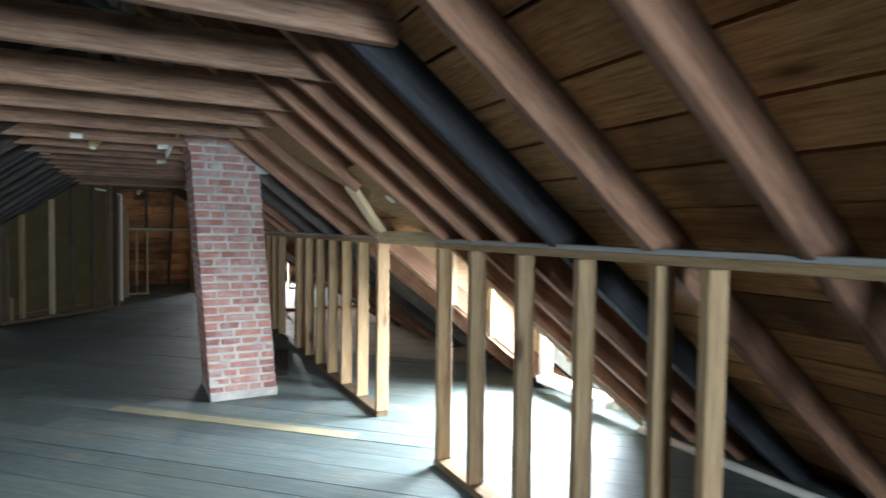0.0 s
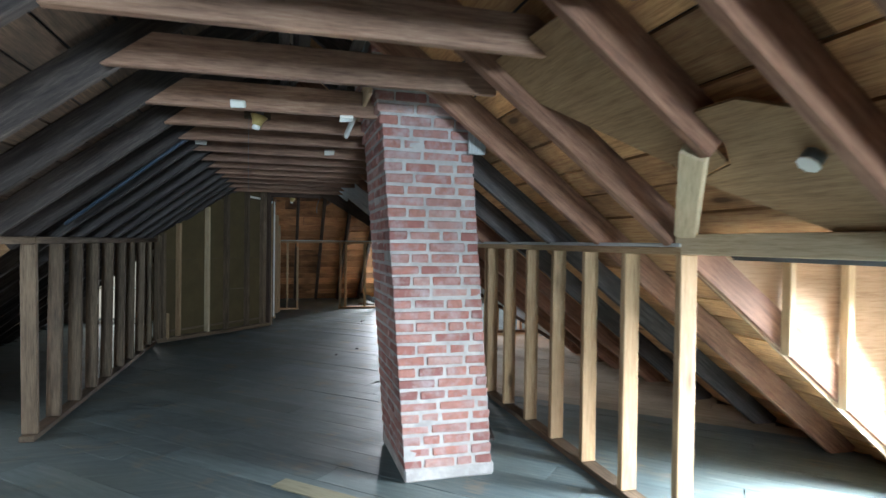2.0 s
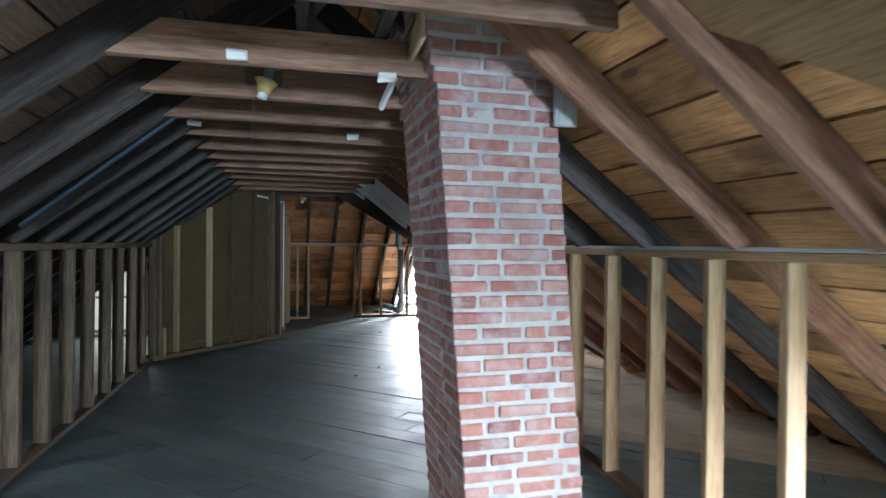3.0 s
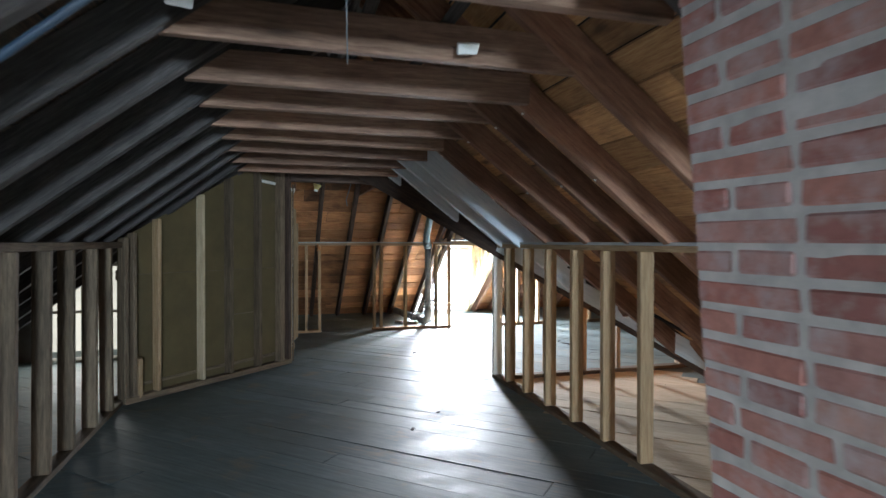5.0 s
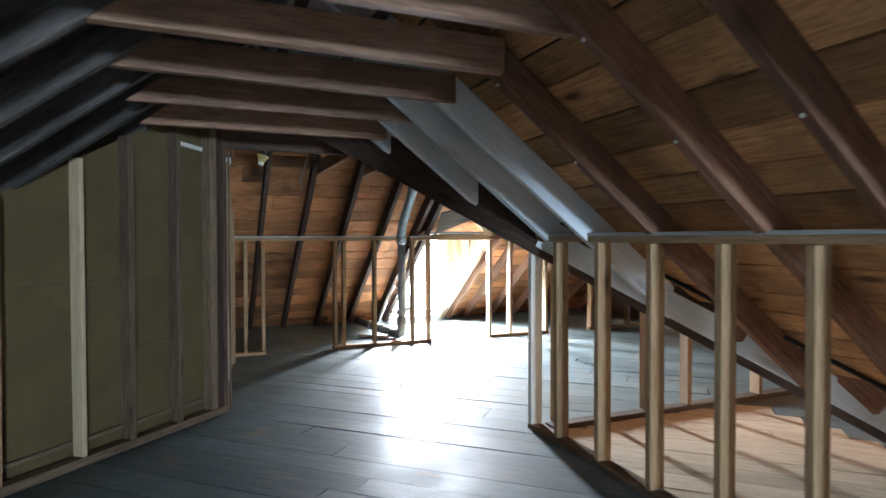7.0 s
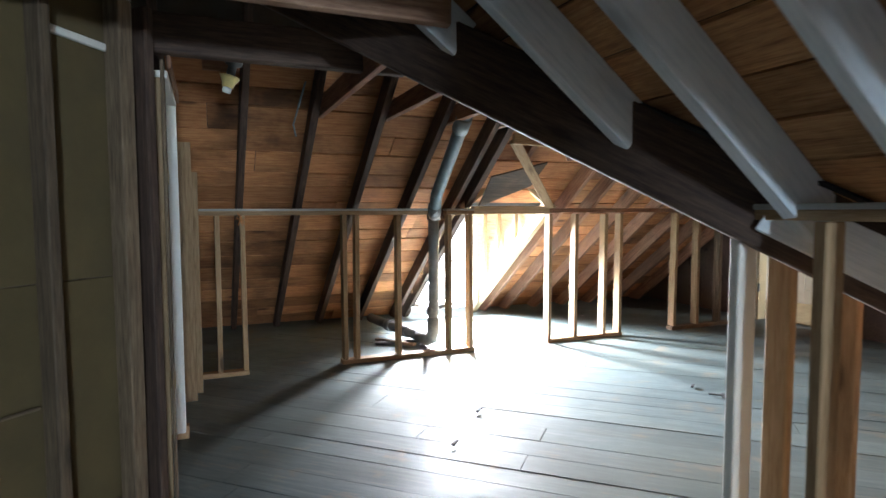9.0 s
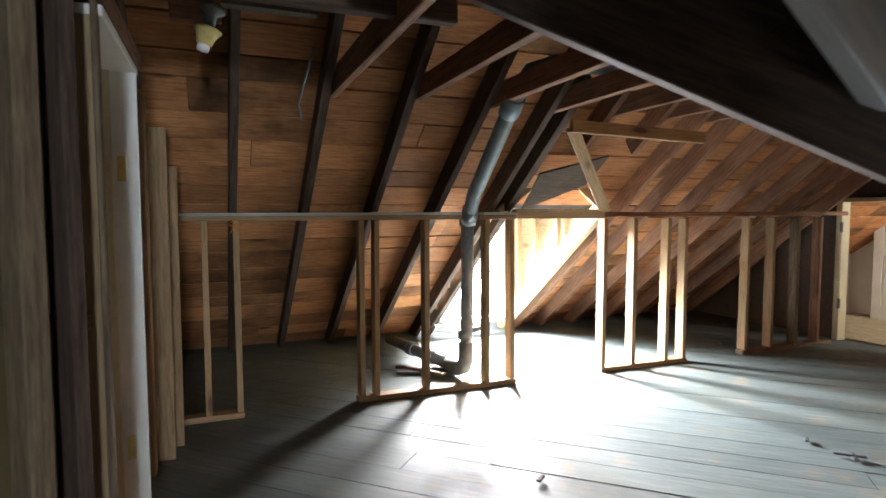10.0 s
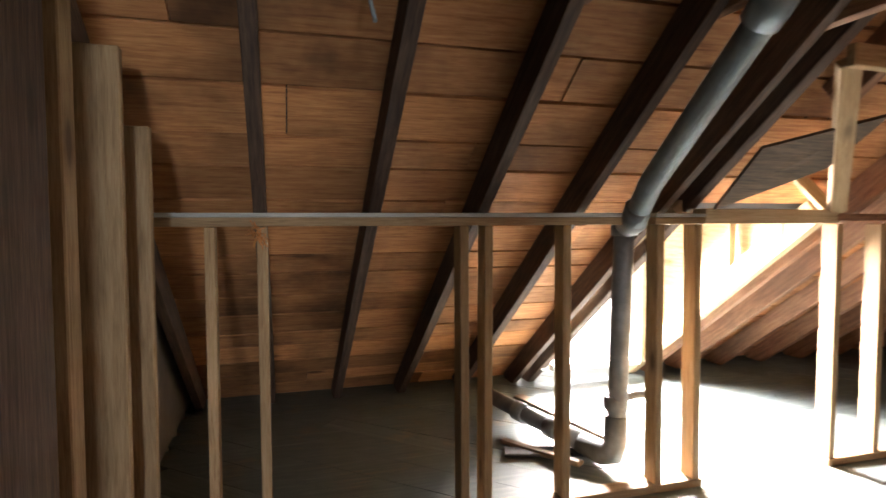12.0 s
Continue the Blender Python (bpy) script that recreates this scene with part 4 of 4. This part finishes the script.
window("window_2", (xm, YW), radians(0), xb - xa - 0.02, 0.95, 0.20, 1, 2, "small sash window in the end dormer, glaring with daylight", "dormer windows")
haze("backdrop_2", (xm, YW + 0.6, 0.8), 0, 2.2, 2.0)
window_light("window_lamp_2", (xm, YW - 0.10, 0.72), (xm + 0.08, 12.6, -0.5), 0.36, 0.85, 360, (0.97, 0.98, 1.0), 125)

# ---- gable window behind the start ----
window("window_4", (0.0, Y0 - 0.08), radians(180), 1.18, 1.1, 0.7, 2, 2, "gable window behind the start, letting in cool daylight", "gable window")
haze("backdrop_4", (0.0, Y0 - 0.8, 1.3), 0, 3.0, 2.4)
window_light("window_lamp_4", (0.0, Y0 + 0.02, 1.25), (0.0, 4.0, 1.5), 1.1, 1.0, 300, (0.70, 0.87, 1.0))

# ---- low window in the gable beside the left eave ----
window("window_3", (-2.60, 11.5), 0, 0.70, 1.0, 0.03, 2, 2, "low window in the gable, seen bright through the studs", "eave window")
haze("backdrop_3", (-2.575, 12.1, 0.7), 0, 2.0, 1.8, glow_material("warm_haze", (0.9, 0.82, 0.66), 0.5))
window_light("window_lamp_3", (-2.60, 11.42, 0.55), (-2.575, 9.0, 0.4), 0.65, 0.8, 6, (1.0, 0.96, 0.86))

# ---- wing's end: doorway to a finished room ----
end_wall = thing("wall_wing_end", (XE, 11.3, 0), "dark boarded end wall of the wing", "wall", kind="structure")
D0, D1, DZ = 12.10, 12.84, 1.40
for a, b, z0, z1 in ((7.6, D0, 0, 2.7), (D1, 15.0, 0, 2.7), (D0, D1, DZ, 2.7)):
    part("wall_boards", box_bm(0.06, b - a, z1 - z0), BEAMW, end_wall, "", Matrix.Translation((XE + 0.03, (a + b) / 2, (z0 + z1) / 2)))
frame_far = thing("door_frame", (XE, 12.45, 0), "cream-painted frame of the far doorway", "door frame")
for y in (D0 - 0.0, D1 + 0.0):
    beam("jamb", (XE, y, 0), (XE, y, DZ), 0.06, 0.12, CREAM, frame_far, (1, 0, 0))
beam("head_jamb", (XE, D0, DZ + 0.02), (XE, D1, DZ + 0.02), 0.12, 0.04, CREAM, frame_far)
for z in (0.38, 1.15):
    beam("hinge", (XE - 0.065, D1 - 0.03, z - 0.05), (XE - 0.065, D1 - 0.03, z + 0.05), 0.03, 0.01, IRON, frame_far, (1, 0, 0), "black hinge")


def panel_door(at, ang, w, h):
    d = thing("door", at, "open white four-panel door in the far room", "door")
    m0 = Matrix.Translation(at) @ Matrix.Rotation(ang, 4, "Z")

    def put(nm, c, size, material=PAINT, lab="", bev=0.004):
        return part(nm, box_bm(*size, bev), material, d, lab, m0 @ Matrix.Translation(c))
    put("stile", (0.05, 0, h / 2), (0.1, 0.036, h))
    put("stile", (w - 0.05, 0, h / 2), (0.1, 0.036, h))
    put("stile", (w / 2, 0, h / 2), (0.09, 0.034, h))
    for z, t in ((0.09, 0.18), (h * 0.48, 0.14), (h - 0.06, 0.12)):
        put("rail", (w / 2, 0, z), (w - 0.2, 0.035, t))
    for x in (0.1 + (w - 0.29) / 4, w - 0.1 - (w - 0.29) / 4):
        for z0, z1 in ((0.18, h * 0.48 - 0.07), (h * 0.48 + 0.07, h - 0.12)):
            put("panel", (x, 0, (z0 + z1) / 2), ((w - 0.29) / 2 - 0.02, 0.02, z1 - z0 - 0.02))
    put("handle", (w - 0.05, -0.035, h * 0.48), (0.03, 0.03, 0.1), BRASS, "brass handle")
    return d


panel_door((7.25, 13.42, 0.01), radians(-78), 0.72, 1.75)
room = thing("wall_far_room", (6.8, 12.5, 0), "white plastered walls of the far room", "wall", kind="structure")
for c, size in (((7.5, 12.4, 1.1), (0.06, 3.0, 2.2)), ((6.7, 13.85, 1.1), (1.7, 0.06, 2.2)), ((6.7, 11.0, 1.1), (1.7, 0.06, 2.2)), ((6.7, 12.4, 2.23), (1.7, 3.0, 0.05))):
    part("plaster", box_bm(*size), PLASTER, room, "", Matrix.Translation(c))
tagged(part("carpet", box_bm(1.6, 2.7, 0.012), CARPET, None, "", Matrix.Translation((6.68, 12.4, 0.012))), "tan carpet on the far room's floor", "carpet")
# added fill lamp inside the far room, which has no window built
window_light("room_fill_lamp", (7.0, 11.1, 1.3), (6.8, 13.0, 0.6), 0.8, 0.8, 18, (1.0, 0.97, 0.9))

# ---- drain and vent pipe ----
pipe = thing("vent_pipe", (1.70, 13.0, 0.1), "grey cast-iron vent pipe running from the floor up the slope", "pipe")
part("riser", tube_bm([(1.70, 12.98, 0.14), (1.70, 12.96, 0.5), (1.69, 12.93, 0.9), (1.67, 12.88, 1.26)], 0.048), IRON, pipe)
part("collar", tube_bm([(1.67, 12.88, 1.20), (1.67, 12.88, 1.27)], 0.062), IRON, pipe, "pipe collar")
part("slope_run", tube_bm([(1.62, 12.72, 1.27), (1.60, 12.66, 1.33), (1.57, 12.55, 1.42), (1.53, 12.1, 1.76), (1.50, 11.78, 2.0), (1.52, 11.70, 2.06), (1.62, 11.62, 2.09), (2.1, 11.5, 2.10)], 0.05), STEEL, pipe, "galvanised upper run")
part("coupling", tube_bm([(1.67, 12.86, 1.25), (1.62, 12.73, 1.27), (1.60, 12.67, 1.33)], 0.058), IRON, pipe)
part("coupling", tube_bm([(1.515, 11.95, 1.875), (1.50, 11.84, 1.955)], 0.062), STEEL, pipe)
part("elbow", tube_bm([(1.70, 12.98, 0.30), (1.70, 12.98, 0.16), (1.695, 13.0, 0.10), (1.68, 13.06, 0.075), (1.64, 13.2, 0.08)], [0.058, 0.058, 0.062, 0.062, 0.058]), IRON, pipe)
part("floor_run", tube_bm([(1.64, 13.18, 0.08), (1.46, 13.75, 0.12), (1.38, 14.0, 0.14)], 0.048), IRON, pipe)
for a, b in (((1.585, 13.36, 0.092), (1.56, 13.44, 0.097)), ((1.50, 13.62, 0.11), (1.475, 13.70, 0.115))):
    part("hub", tube_bm([a, b], 0.06), IRON, pipe)
part("branch", tube_bm([(1.70, 12.97, 0.38), (1.80, 12.96, 0.40), (1.86, 12.95, 0.40)], 0.02, 10), IRON, pipe)
part("pipe_hub", tube_bm([(1.70, 12.98, 0.33), (1.70, 12.98, 0.40)], 0.06), IRON, pipe)

# ---- lamps and wiring ----
def socket_lamp(at, label, string):
    lp = thing("ceiling_lamp", at, label, "lamp", "bare ceiling lamps")
    m = Matrix.Translation(at) @ Matrix.Rotation(0.25, 4, "Y") @ Matrix.Scale(1.0, 4)
    part("mount", lathe_bm([(0.0, 0.12), (0.045, 0.12), (0.045, 0.10), (0.022, 0.085), (0.022, 0.03), (0.0, 0.03)]), IRON, lp, "", m)
    part("shade_holder", lathe_bm([(0.0, 0.032), (0.044, 0.034), (0.052, 0.03), (0.046, 0.02), (0.034, 0.0), (0.028, -0.025), (0.022, -0.028), (0.0, -0.028)]), BRASS, lp, "tarnished brass holder", m)
    part("bulb", lathe_bm([(0.0, -0.026), (0.021, -0.027), (0.023, -0.04), (0.021, -0.052), (0.0, -0.056)]), BULB, lp, "white bulb", m)
    if string:
        part("pull_string", tube_bm([(at[0] - 0.05, at[1], at[2] + 0.03), (at[0] - 0.052, at[1], at[2] - 0.2), (at[0] - 0.048, at[1], at[2] - 0.42)], 0.0012, 6), IRON, lp)
    return lp


socket_lamp((-0.372, 5.31, 2.005), "brass ceiling lamp holder with white bulb and string", True)
tagged(beam("lamp_board", (-0.45, 5.345, 2.07), (-0.30, 5.345, 2.07), 0.02, 0.1, OLDSTUD), "small mounting board on the collar tie", "board")
socket_lamp((-0.096, 11.286, 1.95), "brass ceiling lamp holder fixed to a rafter", False)
tagged(beam("lamp_board", (-0.22, 11.33, 2.06), (-0.04, 11.33, 2.06), 0.02, 0.09, OLD), "small mounting board on the rafter", "board")
for at, r, lab in (((-0.451, 4.815, 1.983), 0.3, "white plastic bracket on a collar tie"), ((-0.80, 6.20, 2.0), 0.5, "white insulation scrap on a rafter"), ((0.125, 6.35, 2.0), 0.2, "white insulation scrap on a collar tie"), ((0.10, 4.82, 1.95), 1.1, "white plaster scrap beside the chimney")):
    bm = box_bm(0.075, 0.02, 0.04, 0.004, 0.008, RNG)
    tagged(part("scrap", bm, PAINT, None, "", Matrix.Translation(at) @ Matrix.Rotation(r, 4, "X")), lab, "scrap")
junction = thing("junction_box", (1.17, 2.98, 1.55), "round galvanised junction box on the plywood under the roof", "junction box")
JB = Vector((1.17, 2.98, r_under(1.17))) + NR * 0.06
part("box", tube_bm([JB - NR * 0.035, JB], 0.03, 8), STEEL, junction)
part("box_cover", tube_bm([JB - NR * 0.04, JB - NR * 0.035], 0.033, 8), PAINT, junction, "pale cover plate")
bm = tube_bm([(-1.62, 6.06, 1.385), (-1.368, 6.03, 1.583), (-1.171, 6.0, 1.736), (-0.905, 5.955, 1.942), (-0.80, 5.94, 2.02)], 0.012, 8)
tagged(part("cable", bm, CABLE, None), "dark blue cable stapled along a rafter", "cable")
bm = tube_bm([(-0.55, 2.1, 2.18), (-0.35, 2.25, 2.14), (-0.15, 2.4, 2.13), (0.0, 2.62, 2.16)], 0.012, 8)
tagged(part("cable", bm, STEEL, None), "grey cable lying across the collar ties", "cable")
bm = tube_bm([(0.34, 11.98, 1.78), (0.33, 12.02, 1.86), (0.36, 11.9, 2.0), (0.38, 11.8, 2.1)], 0.006, 8)
tagged(part("cable", bm, STEEL, None), "thin grey cable hanging by a rafter", "cable")
tagged(part("waste_pipe", tube_bm([(2.94, 2.78, 0.027), (2.95, 2.2, 0.027), (2.97, 1.5, 0.027), (2.98, 0.6, 0.027)], 0.026, 12), PAINT, None), "white plastic pipe lying along the eave floor", "pipe")

tuft = bmesh.new()
rg = random.Random(9)
for k in range(26):
    p = Vector((0.02 + rg.uniform(-0.02, 0.03), 12.735, 1.235 + rg.uniform(-0.03, 0.02)))
    q = p + Vector((rg.uniform(-0.03, 0.03), rg.uniform(-0.03, 0.0), rg.uniform(-0.05, 0.03)))
    m, length = axes(p, q)
    bmesh.ops.create_cube(tuft, size=1, matrix=m @ Matrix.Diagonal((length, 0.003, 0.003, 1)))
tagged(part("fibre_tuft", tuft, plain("orange_fibre", (0.55, 0.2, 0.05), rough=0.9), None), "orange fibre tuft caught on the stud head", "scrap")
for y in (6.97, 7.33, 7.80, 8.40):
    for x in (0.62, 1.02):
        c = Vector((x, y + 0.004, r_under(x)))
        tagged(part("nail_head", tube_bm([c - NR * 0.004, c + NR * 0.004], 0.008, 8), PAINT, None), "pale nail head standing in a rafter", "nail", "nails in the rafters")

# ---- things lying on the floor ----
lean_board = tagged(beam("leaning_board", (1.05, 5.2, 0.02), (1.30, 6.3, 0.03), 0.14, 0.018, GREY_OLD), "grey board lying beside the knee wall", "board")
for (a, b) in (((2.96, 10.97, 0.002), (3.06, 10.86, 0.004)), ((2.99, 10.86, 0.002), (3.05, 10.93, 0.003)), ((2.98, 11.13, 0.002), (3.03, 11.17, 0.003)), ((0.98, 10.86, 0.002), (1.03, 10.91, 0.003)), ((1.33, 11.28, 0.002), (1.38, 11.32, 0.003)), ((0.35, 8.2, 0.002), (0.37, 8.24, 0.003)), ((0.62, 8.55, 0.002), (0.65, 8.56, 0.003))):
    tagged(beam("debris_scrap", Vector(a) + Vector((0, 0, 0.012)), Vector(b) + Vector((0, 0, 0.014)), 0.022, 0.008, BLACK, None, jitter=0.004), "black scrap of debris lying on the floor", "debris", "floor debris")
for a, b, w in (((1.25, 13.35, 0.02), (1.75, 13.2, 0.03), 0.12), ((1.3, 13.5, 0.02), (1.55, 13.05, 0.04), 0.05), ((1.9, 13.3, 0.03), (1.7, 14.2, 0.03), 0.07)):
    tagged(beam("debris_lath", a, b, w, 0.02, BLACK if w > 0.1 else OLDSTUD, None, jitter=0.008), "broken lath and rubbish by the pipe", "debris", "pipe debris")

# ---- floor: slantwise boards ----
floor = thing("floor", (0, 6, 0), "worn blue-grey painted attic floorboards laid slantwise", "floor", kind="structure")
part("subfloor", box_bm(11.6, 20.4, 0.06), BOARDING, floor, "", Matrix.Translation((1.9, 5.2, -0.062)))
FA = radians(-43)
fd, fn = Vector((math.cos(FA), math.sin(FA), 0)), Vector((-math.sin(FA), math.cos(FA), 0))


def inside(p):
    """0 outside, 1 painted boards, 2 bare boards behind the knee wall."""
    if 1.5 < p.x < 3.3 and p.y < 9.45 and p.dot(fn) > 5.78:
        return 2
    return int((-3.45 < p.x < 3.3 and Y0 < p.y < 15 and not (p.x < -0.5 and p.y > 12.3)) or (-0.55 < p.x < 6.0 and 7.7 < p.y < 14.95))


rng = random.Random(21)
rest = bmesh.new()
count = 0
u = -6.0
while u < 16.5:
    w = rng.choice((0.17, 0.19, 0.20, 0.22))
    c = u + w / 2
    runs, start, was = [], None, 0
    s = -13.0
    while s < 14.0:
        now = inside(fn * c + fd * s)
        if now != was:
            if was:
                runs.append((start, s - 0.025, was))
            start, was = s - 0.025, now
        s += 0.05
    for a, b, kind_of in runs:
        for s0, s1 in spans(a, b, rng, 2.6, 4.4):
            p, q = fn * c + fd * (s0 + 0.0015), fn * c + fd * (s1 - 0.0015)
            h = rng.uniform(-0.0012, 0.001)
            mid = (p + q) / 2
            bare = abs((fn * c).dot(fn) - Vector((0.45, 4.25, 0)).dot(fn)) < 0.09 and p.x < 0.45 < q.x
            near = kind_of == 2 or -1.9 < mid.x < 4.6 and -0.2 < mid.y < 13.2
            if bare:
                p, q = Vector((-0.23, 4.885, 0)), Vector((1.2, 3.55, 0))
                beam("floor_board", p + Vector((0, 0, -0.0065)), q + Vector((0, 0, -0.0065)), 0.115, 0.02, BAREBOARD, floor, bevel=0.002, label="bare unpainted board let into the floor")
                p, q = fn * c + fd * (s0 + 0.0015), fn * c + fd * (s1 - 0.0015)
            if kind_of == 2 or near and count < 280:
                count += 1
                beam("floor_board", p + Vector((0, 0, h - 0.011)), q + Vector((0, 0, h - 0.011)), w - 0.002, 0.022, BARE_FLOOR if kind_of == 2 else FLOOR, floor, bevel=0.0014, jitter=0.0012)
            else:
                m, length = axes(p + Vector((0, 0, h - 0.011)), q + Vector((0, 0, h - 0.011)))
                bmesh.ops.create_cube(rest, size=1, matrix=m @ Matrix.Diagonal((length, w - 0.0035, 0.022, 1)))
    u += w
tagged(part("outer_floor_boards", rest, FLOOR, floor), kind="stuff")
